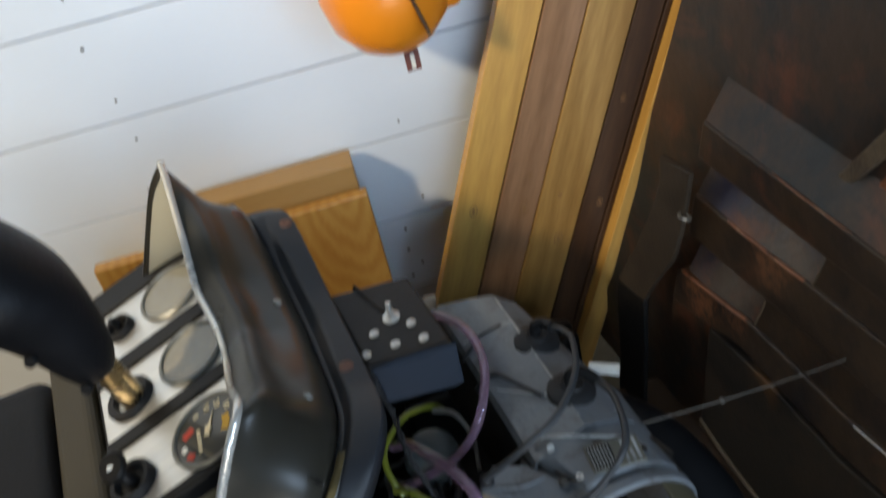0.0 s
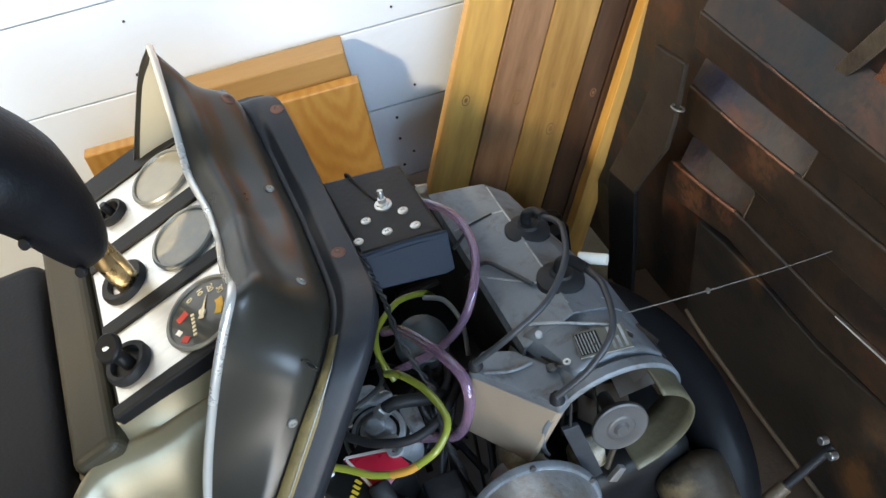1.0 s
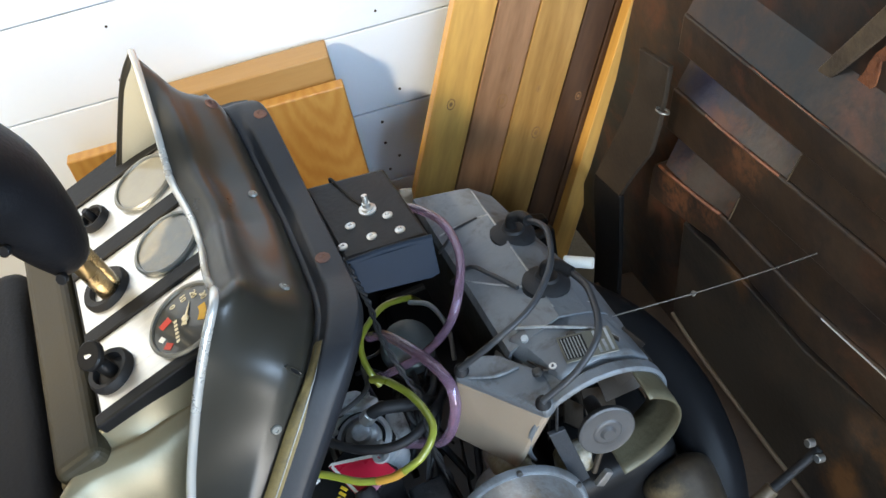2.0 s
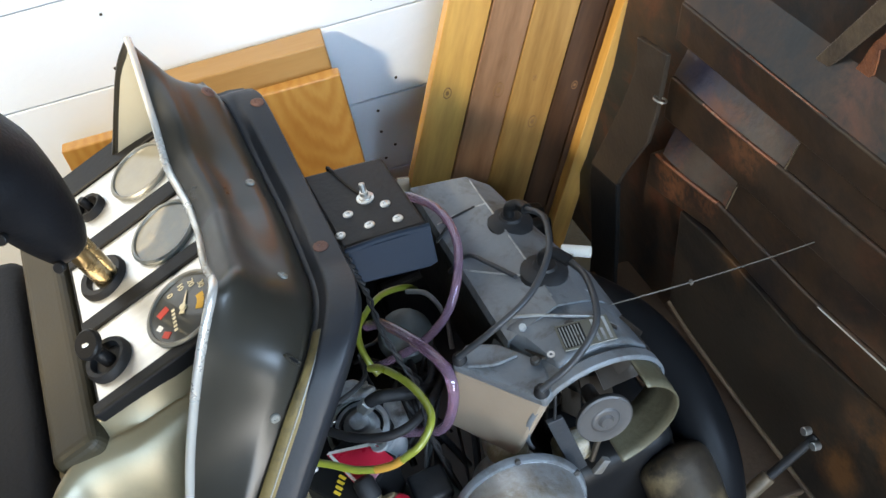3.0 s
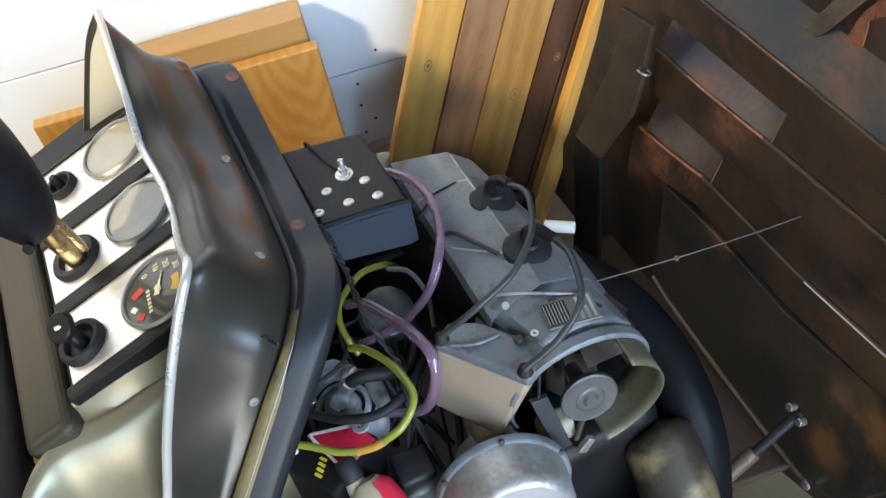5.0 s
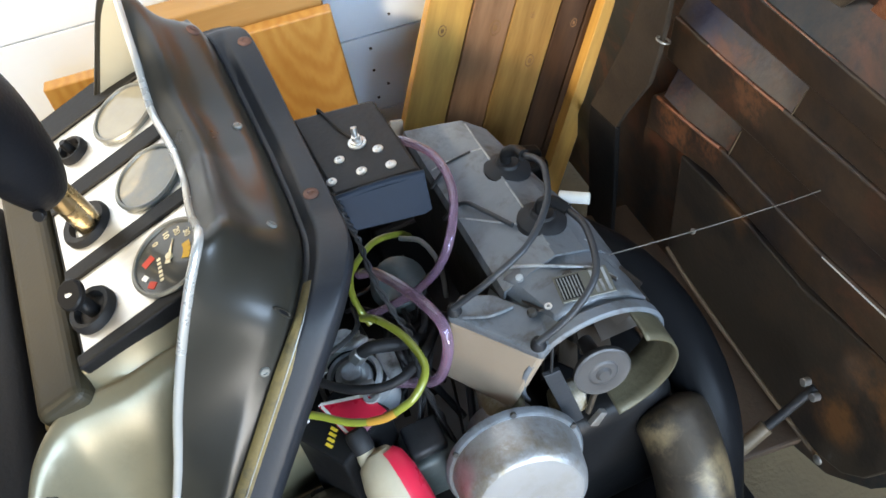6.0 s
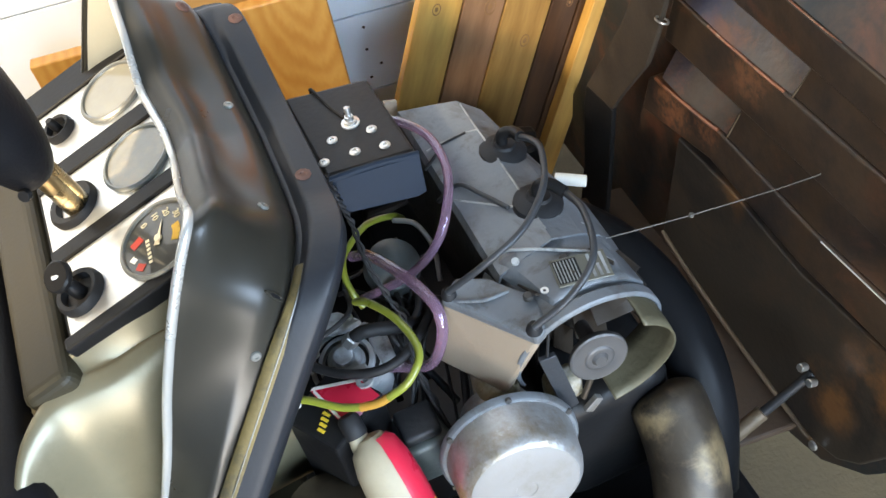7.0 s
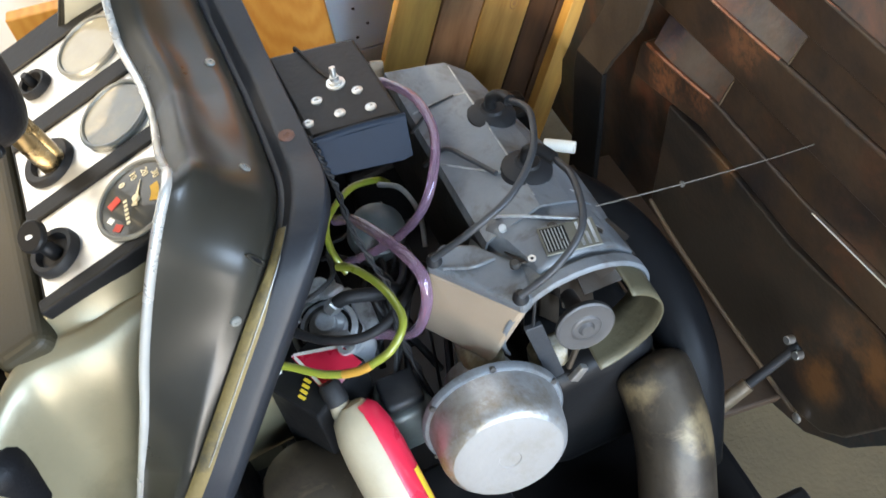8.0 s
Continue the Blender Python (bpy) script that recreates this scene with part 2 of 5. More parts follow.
STRAP = mat("dull_brown_strap", (0.048, 0.036, 0.026), 0.6, 0.2, vary=0.6, scale=26, bump=0.2, second=(0.026, 0.019, 0.015), spots=0.5, amount=0.8, spec=0.3)
HOOD = mat("rust_brown_hood", (0.0696, 0.042, 0.0252), 0.42, 0.25, vary=0.6, scale=14, bump=0.3, fine=34, second=(0.0204, 0.0168, 0.0168), spots=0.46, amount=0.9, third=((0.156, 0.06, 0.03), 0.55, 0.6, 12), patchy=0.2)
HOOD_B = mat("blue_brown_sheet", (0.0264, 0.03, 0.0312), 0.45, 0.3, vary=0.5, scale=12, bump=0.25, fine=40, second=(0.0696, 0.042, 0.0276), spots=0.42, amount=0.9, third=((0.156, 0.06, 0.0336), 0.54, 0.6, 9), patchy=0.2)
TREAD = mat("worn_ledge_blue_sheen", (0.09, 0.0648, 0.0492), 0.4, 0.35, vary=0.5, scale=12, bump=0.3, fine=80, second=(0.054, 0.06, 0.09), spots=0.5, amount=0.9, third=((0.204, 0.084, 0.048), 0.52, 0.8, 16))
HOOD_EDGE = mat("worn_copper_edge", (0.28, 0.11, 0.06), 0.4, 0.5, vary=0.5, scale=26, bump=0.4, second=(0.48, 0.33, 0.22), spots=0.56, third=((0.06, 0.03, 0.02), 0.54, 0.9, 30))
HOOD_DK = mat("dark_oily_sheet", (0.045, 0.034, 0.025), 0.42, 0.2, vary=0.5, scale=10, bump=0.1, second=(0.09, 0.052, 0.03), spots=0.54, amount=0.6, third=((0.014, 0.012, 0.012), 0.5, 0.8, 6))
NOSE = mat("brown_stained_sheet", (0.06, 0.036, 0.022), 0.55, 0.1, vary=0.4, scale=12, bump=0.15, second=(0.03, 0.02, 0.015), spots=0.5, amount=0.8)
RUST_OR = mat("orange_rust", (0.27, 0.088, 0.032), 0.8, vary=0.6, scale=40, bump=0.8, second=(0.13, 0.042, 0.022), spots=0.5, amount=0.8, third=((0.4, 0.17, 0.08), 0.6, 0.6, 50))


def patches(material, color, spots, scale=24.0, amount=1.0):
    """Uneven soft-edged stains or painted sheen of one colour round the given places: (x, y, z, radius)."""
    nt = material.node_tree
    n, k = nt.nodes, nt.links
    target = n["Principled BSDF"].inputs["Base Color"]
    under = target.links[0].from_socket
    tc, ragged = n.new("ShaderNodeTexCoord"), n.new("ShaderNodeTexNoise")
    ragged.inputs["Scale"].default_value, ragged.inputs["Detail"].default_value, ragged.inputs["Roughness"].default_value = scale, 7, 0.65
    k.new(tc.outputs["Object"], ragged.inputs["Vector"])
    total = None
    for x, y, z, r in spots:
        far, fade = n.new("ShaderNodeVectorMath"), n.new("ShaderNodeMapRange")
        far.operation, far.inputs[1].default_value = "DISTANCE", (x, y, z)
        k.new(tc.outputs["Object"], far.inputs[0])
        fade.inputs["From Min"].default_value, fade.inputs["From Max"].default_value = r, r * 0.15
        fade.interpolation_type = "SMOOTHSTEP"
        k.new(far.outputs["Value"], fade.inputs["Value"])
        if total:
            top = n.new("ShaderNodeMath")
            top.operation = "MAXIMUM"
            k.new(total, top.inputs[0]), k.new(fade.outputs[0], top.inputs[1])
            total = top.outputs[0]
        else:
            total = fade.outputs[0]
    both, cut, mix = n.new("ShaderNodeMath"), n.new("ShaderNodeMapRange"), n.new("ShaderNodeMix")
    both.operation = "MULTIPLY"
    broken = n.new("ShaderNodeMapRange")
    broken.inputs["From Min"].default_value, broken.inputs["From Max"].default_value = 0.36, 0.64
    k.new(ragged.outputs[0], broken.inputs["Value"])
    k.new(total, both.inputs[0]), k.new(broken.outputs[0], both.inputs[1])
    cut.inputs["From Min"].default_value, cut.inputs["From Max"].default_value, cut.inputs["To Max"].default_value = 0.1, 0.7, amount
    k.new(both.outputs[0], cut.inputs["Value"])
    mix.data_type = "RGBA"
    mix.inputs[7].default_value = (*color, 1)
    k.new(cut.outputs[0], mix.inputs[0]), k.new(under, mix.inputs[6]), k.new(mix.outputs[2], target)


def on_hood(y, z, r):
    """A stain or patch of painted sheen on the hood's inside, given across and up the hood."""
    return (0.57 + 0.0993 * z + 0.01, y, 0.995 * z, r)


patches(HOOD, (0.3, 0.12, 0.055), [on_hood(0.03, 0.455, 0.07), on_hood(-0.04, 0.475, 0.05), on_hood(-0.1, 0.6, 0.06)], 95, 0.6)
patches(HOOD, (0.09, 0.055, 0.033), [on_hood(-0.3, 0.68, 0.14), on_hood(-0.25, 0.59, 0.14), on_hood(-0.42, 0.52, 0.14)], 9, 0.8)
patches(HOOD_DK, (0.19, 0.085, 0.032), [on_hood(-0.4, 0.37, 0.09), on_hood(-0.35, 0.28, 0.075), on_hood(-0.1, 0.4, 0.05)], 16, 0.85)
patches(HOOD_B, (0.16, 0.06, 0.035), [on_hood(-0.07, 0.39, 0.07), on_hood(0.1, 0.34, 0.06), on_hood(0.04, 0.37, 0.06), on_hood(-0.3, 0.83, 0.09), on_hood(-0.05, 0.82, 0.08)], 26, 0.85)
patches(HOOD_B, (0.075, 0.042, 0.026), [on_hood(-0.1, 0.14, 0.16), on_hood(-0.26, 0.14, 0.16)], 10, 0.9)
# blue sky sheen on the ledges' far ends, painted into their colour
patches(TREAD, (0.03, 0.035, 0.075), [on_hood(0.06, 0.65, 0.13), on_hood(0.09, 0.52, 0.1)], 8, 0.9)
patches(TREAD, (0.13, 0.1, 0.075), [on_hood(-0.12, 0.64, 0.1), on_hood(-0.03, 0.52, 0.08)], 14, 0.8)
patches(RUSTPIPE, (0.3, 0.22, 0.12), [(0.36, -0.33, 0.39, 0.05), (0.42, -0.39, 0.36, 0.05)], 30, 0.8)
ORANGE = mat("orange_plastic", (0.85, 0.26, 0.02), 0.35, vary=0.1, scale=10, bump=0.05, coat=0.2)
TAG = mat("brown_tag", (0.16, 0.05, 0.04), 0.6, bump=0.1)


# ---- shapes ----
def part(name, bm, material, parent=None, label="", smooth=False):
    me = bpy.data.meshes.new(name)
    bm.to_mesh(me)
    bm.free()
    me.materials.append(material)
    if smooth:
        for p in me.polygons:
            p.use_smooth = True
        me.set_sharp_from_angle(angle=radians(38))
    ob = new(name, me)
    if parent:
        ob.parent = parent
    if label:
        tagged(ob, label)
    return ob


def box(lo, hi, bevel=0.0, seg=2, turn=None):
    """A bevelled box between two corners."""
    bm = bmesh.new()
    c = [(a + b) / 2 for a, b in zip(lo, hi)]
    bmesh.ops.create_cube(bm, size=1, matrix=Matrix.LocRotScale(None, None, [b - a for a, b in zip(lo, hi)]))
    if bevel:
        bmesh.ops.bevel(bm, geom=bm.edges[:], offset=bevel, segments=seg, affect="EDGES", profile=0.5)
    m = Matrix.Translation(c)
    bmesh.ops.transform(bm, matrix=m @ turn if turn else m, verts=bm.verts)
    return bm


def prism(points, z0, z1, bevel=0.0, m=None):
    """An outline in the plane, given depth from z0 to z1."""
    bm = bmesh.new()
    face = bm.faces.new([bm.verts.new((x, y, z0)) for x, y in points])
    up = bmesh.ops.extrude_face_region(bm, geom=[face])
    bmesh.ops.translate(bm, vec=(0, 0, z1 - z0), verts=[v for v in up["geom"] if isinstance(v, bmesh.types.BMVert)])
    bmesh.ops.recalc_face_normals(bm, faces=bm.faces)
    if bevel:
        bmesh.ops.bevel(bm, geom=bm.edges[:], offset=bevel, segments=2, affect="EDGES", profile=0.5)
    if m:
        bmesh.ops.transform(bm, matrix=m, verts=bm.verts)
    return bm


def along(p0, p1):
    """The pose at p0 whose z axis points to p1."""
    p0, p1 = Vector(p0), Vector(p1)
    return Matrix.Translation(p0) @ (p1 - p0).to_track_quat("Z", "Y").to_matrix().to_4x4()


def lathe(profile, m, seg=32, arc=(0, 360), into=None):
    """A profile of (radius, height) turned round the z axis of m."""
    bm = into or bmesh.new()
    full = arc == (0, 360)
    steps = seg if full else seg + 1
    rings = []
    for r, h in profile:
        ring = []
        for i in range(steps):
            a = radians(arc[0] + (arc[1] - arc[0]) * i / seg)
            ring.append(bm.verts.new(m @ Vector((r * math.cos(a), r * math.sin(a), h))))
        rings.append(ring)
    for a, b in zip(rings, rings[1:]):
        for i in range(seg):
            j = (i + 1) % steps
            bm.faces.new((a[i], a[j], b[j], b[i]))
    bmesh.ops.remove_doubles(bm, verts=bm.verts, dist=1e-6)
    bmesh.ops.recalc_face_normals(bm, faces=bm.faces)
    return bm


def rod(p0, p1, r0, r1=None, seg=20, bevel=0.0, into=None):
    """A closed round bar from p0 to p1."""
    r1 = r0 if r1 is None else r1
    h, e = (Vector(p1) - Vector(p0)).length, bevel or min(r0, r1) * 0.12
    return lathe([(0, 0), (r0 - e, 0), (r0, e), (r1, h - e), (r1 - e, h), (0, h)], along(p0, p1), seg, into=into)


def smooth_line(points, per=7):
    """A smooth line through the points."""
    p = [Vector(q) for q in points]
    p = [p[0] * 2 - p[1], *p, p[-1] * 2 - p[-2]]
    out = []
    for a, b, c, d in zip(p, p[1:], p[2:], p[3:]):
        for i in range(per):
            t = i / per
            out.append(0.5 * (2 * b + (c - a) * t + (2 * a - 5 * b + 4 * c - d) * t * t + (3 * b - a - 3 * c + d) * t ** 3))
    return out + [p[-2]]


def hose(points, r, seg=10, per=7, squash=1.0, into=None, rounded=False):
    """A round hose through the points."""
    line = smooth_line(points, per)
    bm, rings, side = into or bmesh.new(), [], None
    for i, q in enumerate(line):
        d = (line[min(i + 1, len(line) - 1)] - line[max(i - 1, 0)]).normalized()
        side = (side - d * side.dot(d)).normalized() if side else d.orthogonal().normalized()
        up = d.cross(side)
        w = r * (min(1.0, (0.45, 0.75, 0.9, 0.97)[i]) if rounded and i < 4 else 1.0)
        rings.append([bm.verts.new(q + (side * math.cos(a) + up * math.sin(a) * squash) * w) for a in (2 * math.pi * j / seg for j in range(seg))])
    for a, b in zip(rings, rings[1:]):
        for j in range(seg):
            bm.faces.new((a[j], a[(j + 1) % seg], b[(j + 1) % seg], b[j]))
    bm.faces.new(rings[0][::-1]), bm.faces.new(rings[-1])
    bmesh.ops.recalc_face_normals(bm, faces=bm.faces)
    return bm


def sheet(rows):
    """A surface through rows of points."""
    bm = bmesh.new()
    v = [[bm.verts.new(p) for p in row] for row in rows]
    for a, b in zip(v, v[1:]):
        for i in range(len(a) - 1):
            bm.faces.new((a[i], a[i + 1], b[i + 1], b[i]))
    return bm


def thick(ob, t, offset=-1.0):
    s = ob.modifiers.new("thickness", "SOLIDIFY")
    s.thickness, s.offset = t, offset
    return ob


def frustum(low, high, bevel=0.0):
    """A solid between two outlines with equal numbers of corners."""
    bm = bmesh.new()
    a, b = [bm.verts.new(p) for p in low], [bm.verts.new(p) for p in high]
    bm.faces.new(a), bm.faces.new(b[::-1])
    for i in range(len(a)):
        j = (i + 1) % len(a)
        bm.faces.new((a[i], b[i], b[j], a[j]))
    bmesh.ops.recalc_face_normals(bm, faces=bm.faces)
    if bevel:
        bmesh.ops.bevel(bm, geom=bm.edges[:], offset=bevel, segments=2, affect="EDGES", profile=0.5)
    return bm


def lettering(name, words, size, m, material, parent, depth=0.0004):
    data = bpy.data.curves.new(name, "FONT")
    data.body, data.size, data.extrude, data.align_x, data.align_y = words, size, depth, "CENTER", "CENTER"
    temp = new(name + "_outline", data)
    me = bpy.data.meshes.new_from_object(temp)
    bpy.data.objects.remove(temp)
    me.materials.append(material)
    ob = new(name, me)
    ob.parent, ob.matrix_basis = parent, m
    return ob


# ---- the room ----
def slab(name, lo, hi, material, label):
    return tagged(part(name, box(lo, hi), material), label, "wall" if "wall" in name else name, kind="structure")


EAST, WEST, SOUTH, TOP = 1.45, -2.2, -2.4, 3.4
slab("floor", (WEST - 0.15, SOUTH - 0.15, -0.1), (EAST + 0.15, 1.72, 0), CONCRETE, "dusty tan concrete shed floor")
slab("ceiling", (WEST - 0.15, SOUTH - 0.15, TOP), (EAST + 0.15, 1.72, TOP + 0.1), PLASTER, "plain pale ceiling")
wall_e = new("wall_east")
tagged(wall_e, "plain grey plaster wall with an opening added for fill light", "wall", kind="structure")
for lo, hi in (((SOUTH, 0), (1.72, 0.8)), ((SOUTH, 1.75), (1.72, TOP)), ((SOUTH, 0.8), (-1.25, 1.75)), ((-0.35, 0.8), (1.72, 1.75))):
    part("wall_panel", box((EAST, lo[0], lo[1]), (EAST + 0.15, hi[0], hi[1])), PLASTER, wall_e)
wall_w = new("wall_west")
tagged(wall_w, "plain grey wall with one high window", "wall", kind="structure")
for lo, hi in (((SOUTH, 0), (1.72, 2.4)), ((SOUTH, 3.2), (1.72, TOP)), ((SOUTH, 2.4), (-0.45, 3.2)), ((0.07, 2.4), (1.72, 3.2))):
    part("wall_panel", box((WEST - 0.15, lo[0], lo[1]), (WEST, hi[0], hi[1])), PLASTER, wall_w)
# unseen partition, added to keep the window's light off the engine and hood
slab("shade_wall", (-1.05, -1.4, 0), (-0.95, 0.385, TOP), PLASTER, "plain grey partition wall added out of view to shade the sled")
wall_s = new("wall_south")
tagged(wall_s, "plain grey wall with an open doorway and a transom window", "wall", kind="structure")
for lo, hi in (((WEST, 0), (-0.4, 1.95)), ((1.1, 0), (EAST, 1.95)), ((WEST, 1.95), (EAST, 2.01)), ((WEST, 2.01), (-0.4, 2.4)), ((1.1, 2.01), (EAST, 2.4)), ((WEST, 2.4), (EAST, TOP))):
    part("wall_panel", box((lo[0], SOUTH - 0.15, lo[1]), (hi[0], SOUTH, hi[1])), PLASTER, wall_s)
wall_n = tagged(part("wall_north", box((WEST, 1.568, 0), (EAST, 1.72, TOP)), GAP), "white-painted horizontal board wall with dark joints", "wall", kind="structure")


def white_boards():
    pitch, first = 0.165, 0.04
    me = None
    for i in range(-1, 21):
        lo = max(first + i * pitch, 0) + 0.0016
        hi = min(first + (i + 1) * pitch, TOP) - 0.0016
        bm = box((WEST + 0.002, -0.018, -(hi - lo) / 2), (EAST - 0.002, 0.0, (hi - lo) / 2), 0.0009, 1)
        ob = part("board", bm, WHITE, wall_n)
        ob.location = (0, 1.568, (lo + hi) / 2)


white_boards()


def nails():
    rng = random.Random(4)
    for x0 in (-0.137, 0.285, -0.56, 0.75):
        for i in range(0, 12):
            for dz in (0.035, 0.118):
                if rng.random() < 0.16:
                    continue
                p = (x0 + rng.uniform(-0.012, 0.012), 1.5505, 0.04 + i * 0.165 + dz + rng.uniform(-0.012, 0.012))
                r = rng.uniform(0.0022, 0.0036)
                part("nail", rod(p, (p[0], p[1] - 0.0018, p[2]), r, seg=8), NAIL, wall_n)

    for x, z in ((0.247, 0.343), (0.243, 0.296), (0.262, 0.259), (0.239, 0.234)):
        part("nail", rod((x, 1.5505, z), (x, 1.5487, z), 0.0028, seg=8), NAIL, wall_n)


nails()


# ---- timber against the wall ----
def board(name, width, thick_, length, pose_, material, label, category="board", group="", bevel=0.003):
    ob = part(name, box((0, 0, 0), (width, thick_, length), bevel, 2), material)
    ob.matrix_basis = pose_
    return tagged(ob, label, category, group)


board("timber_beam", 0.32, 0.052, 0.548, pose(-0.13, 1.482, 0.0), ORANGE_P, "pale orange pine slab on edge against white wall")
board("pine_board", 0.455, 0.024, 0.51, pose(-0.255, 1.432, 0.0, -1.5), ORANGE_W, "varnished orange pine board with curved grain")

LEAN = 21.5
KNOTS = {0.071: ((0.03, 0.486, 0.008),), 0.068: ((0.044, 0.469, 0.011), (0.042, 0.53, 0.005)), 0.077: ((0.05, 0.386, 0.009), (0.033, 0.47, 0.004)), 0.046: ((0.03, 0.43, 0.006), (0.02, 0.62, 0.005))}
for x, y, w, th, mtl, label in (
        (0.153, 1.3855, 0.071, 0.024, PINE_Y, "yellow pine batten leaning against the wall"),
        (0.23, 1.385, 0.068, 0.045, BROWN, "weathered brown board leaning beside yellow batten"),
        (0.303, 1.3848, 0.077, 0.045, PINE, "knotty golden pine board leaning against the wall"),
        (0.386, 1.3856, 0.046, 0.04, DARKW, "dark brown stained board leaning among timber"),
        (0.436, 1.386, 0.024, 0.04, DARKW, "narrow dark brown lath leaning among timber"),
        (0.447, 1.36, 0.035, 0.03, PINE_Y, "bright yellow board edge leaning beside dark boards")):
    plank = board("leaning_board", w - 0.0015, th, 2.05, pose(x, y, 0.0, -3.2, LEAN, 0), mtl, label, "board", "leaning boards", 0.0015)
    for kx, kz, r in KNOTS.get(round(w, 3), ()):
        part("knot", lathe([(r * 0.82, -0.002), (r * 0.82, 0.0003), (r * 0.9, 0.0005), (r, 0.0003), (r, -0.002)], Matrix.Translation((kx, 0, kz)) @ pose(0, 0, 0, 90, 0, 0) @ Matrix.Diagonal((0.85, 1.35, 1, 1)), 14), KNOT, plank, "brown ring of a knot", True)
        part("knot_heart", lathe([(r * 0.42, -0.002), (r * 0.4, 0.0003), (0, 0.0004)], Matrix.Translation((kx, 0, kz)) @ pose(0, 0, 0, 90, 0, 0) @ Matrix.Diagonal((0.85, 1.35, 1, 1)), 12), KNOT, plank, "", True)

# ---- the snowmobile ----
sled = new("snowmobile")
sled.matrix_basis = pose(0, 0.93, 0, 0, 0, 9.5)
tagged(sled, "old grey snowmobile with its hood open and engine bare", "snowmobile")
C = 0.027


def rail(front, rear, n=26):
    """A line round the U of the cowl, from the near rear round the front to the far rear; points are (half width, forward, up)."""
    def resample(pts):
        line = smooth_line([Vector((f, a, z)) for a, f, z in pts], 12)
        run = [0.0]
        for a, b in zip(line, line[1:]):
            run.append(run[-1] + (b - a).length)
        out, k = [], 0
        for i in range(n + 1):
            d = run[-1] * i / n
            while k < len(run) - 2 and run[k + 1] < d:
                k += 1
            t = (d - run[k]) / max(1e-9, run[k + 1] - run[k])
            out.append(line[k].lerp(line[k + 1], min(max(t, 0), 1)))
        return out
    half = resample(front) + resample(rear)[1:]
    far = [Vector((p.x, C + p.y, p.z)) for p in half]
    near = [Vector((p.x, C - p.y, p.z)) for p in half]
    return near[:0:-1] + far


TRIM_LINE = rail([(0, 0.004, 0.694), (0.035, 0.004, 0.703), (0.09, -0.002, 0.719), (0.13, 0.003, 0.746), (0.171, 0.007, 0.774), (0.205, 0.011, 0.799), (0.229, 0.012, 0.814)],
                 [(0.229, 0.012, 0.814), (0.231, -0.01, 0.785), (0.231, -0.028, 0.748), (0.231, -0.08, 0.63), (0.231, -0.102, 0.57), (0.231, -0.15, 0.45)])
GROOVE_LINE = rail([(0, 0.096, 0.685), (0.09, 0.094, 0.685), (0.15, 0.09, 0.687), (0.185, 0.08, 0.685)],
                   [(0.185, 0.08, 0.685), (0.2, 0.062, 0.67), (0.25, -0.105, 0.45)])
FLANGE_LINE = rail([(0, 0.138, 0.68), (0.1, 0.138, 0.68), (0.17, 0.135, 0.68), (0.2, 0.122, 0.678)],
                   [(0.2, 0.122, 0.678), (0.212, 0.104, 0.663), (0.262, -0.065, 0.44)])


def run_on(line, far):
    """Carries the near end of a line further down."""
    return [line[0] + (line[0] - line[3]).normalized() * far] + line


TRIM_LINE, GROOVE_LINE, FLANGE_LINE = run_on(TRIM_LINE, 0.2), run_on(GROOVE_LINE, 0.2), run_on(FLANGE_LINE, 0.2)


def ease(x):
    x = max(0.0, min(1.0, x))
    return x * x * (3 - 2 * x)


def raise_far(line, dy, dz):
    """The far corner stands a little prouder than the near one."""
    return [Vector((p.x, p.y + dy * ease((p.y - 0.09) / 0.11), p.z + dz * ease((p.y - 0.06) / 0.14))) for p in line]


GROOVE_LINE = raise_far(GROOVE_LINE, 0.034, 0.024)
FLANGE_LINE = raise_far(FLANGE_LINE, 0.022, 0.021)


def flare(line, far):
    """The near side of the lower edge flares up and outwards."""
    return [p + Vector((0.077, -0.606, 0.79)) * far * ease((C - 0.12 - p.y) / 0.09) for p in line]


GROOVE_LINE, FLANGE_LINE = flare(GROOVE_LINE, 0.045), flare(FLANGE_LINE, 0.045)


def round_corner(line, at, times=24):
    """Rounds the near front corner of an edge."""
    for _ in range(times):
        old = list(line)
        for i in range(at - 9, at + 10):
            line[i] = old[i].lerp((old[i - 1] + old[i + 1]) / 2, 1 - abs(i - at) / 10)
    return line


round_corner(GROOVE_LINE, 27), round_corner(FLANGE_LINE, 27), round_corner(TRIM_LINE, 27, 12), round_corner(TRIM_LINE, 42, 30)


def splay(line):
    """The near wing leans out towards its foot."""
    return [p + Vector((0.2, -0.606, 0.79)) * 0.06 * max(0.0, (26 - i) / 26) for i, p in enumerate(line)]


TRIM_LINE, GROOVE_LINE, FLANGE_LINE = splay(TRIM_LINE), splay(GROOVE_LINE), splay(FLANGE_LINE)


def outward(bm):
    """Turns a sheet so that its faces look up and to the front."""
    bm.normal_update()
    if sum(f.normal.z + f.normal.x for f in bm.faces) < 0:
        bmesh.ops.reverse_faces(bm, faces=bm.faces)
    return bm


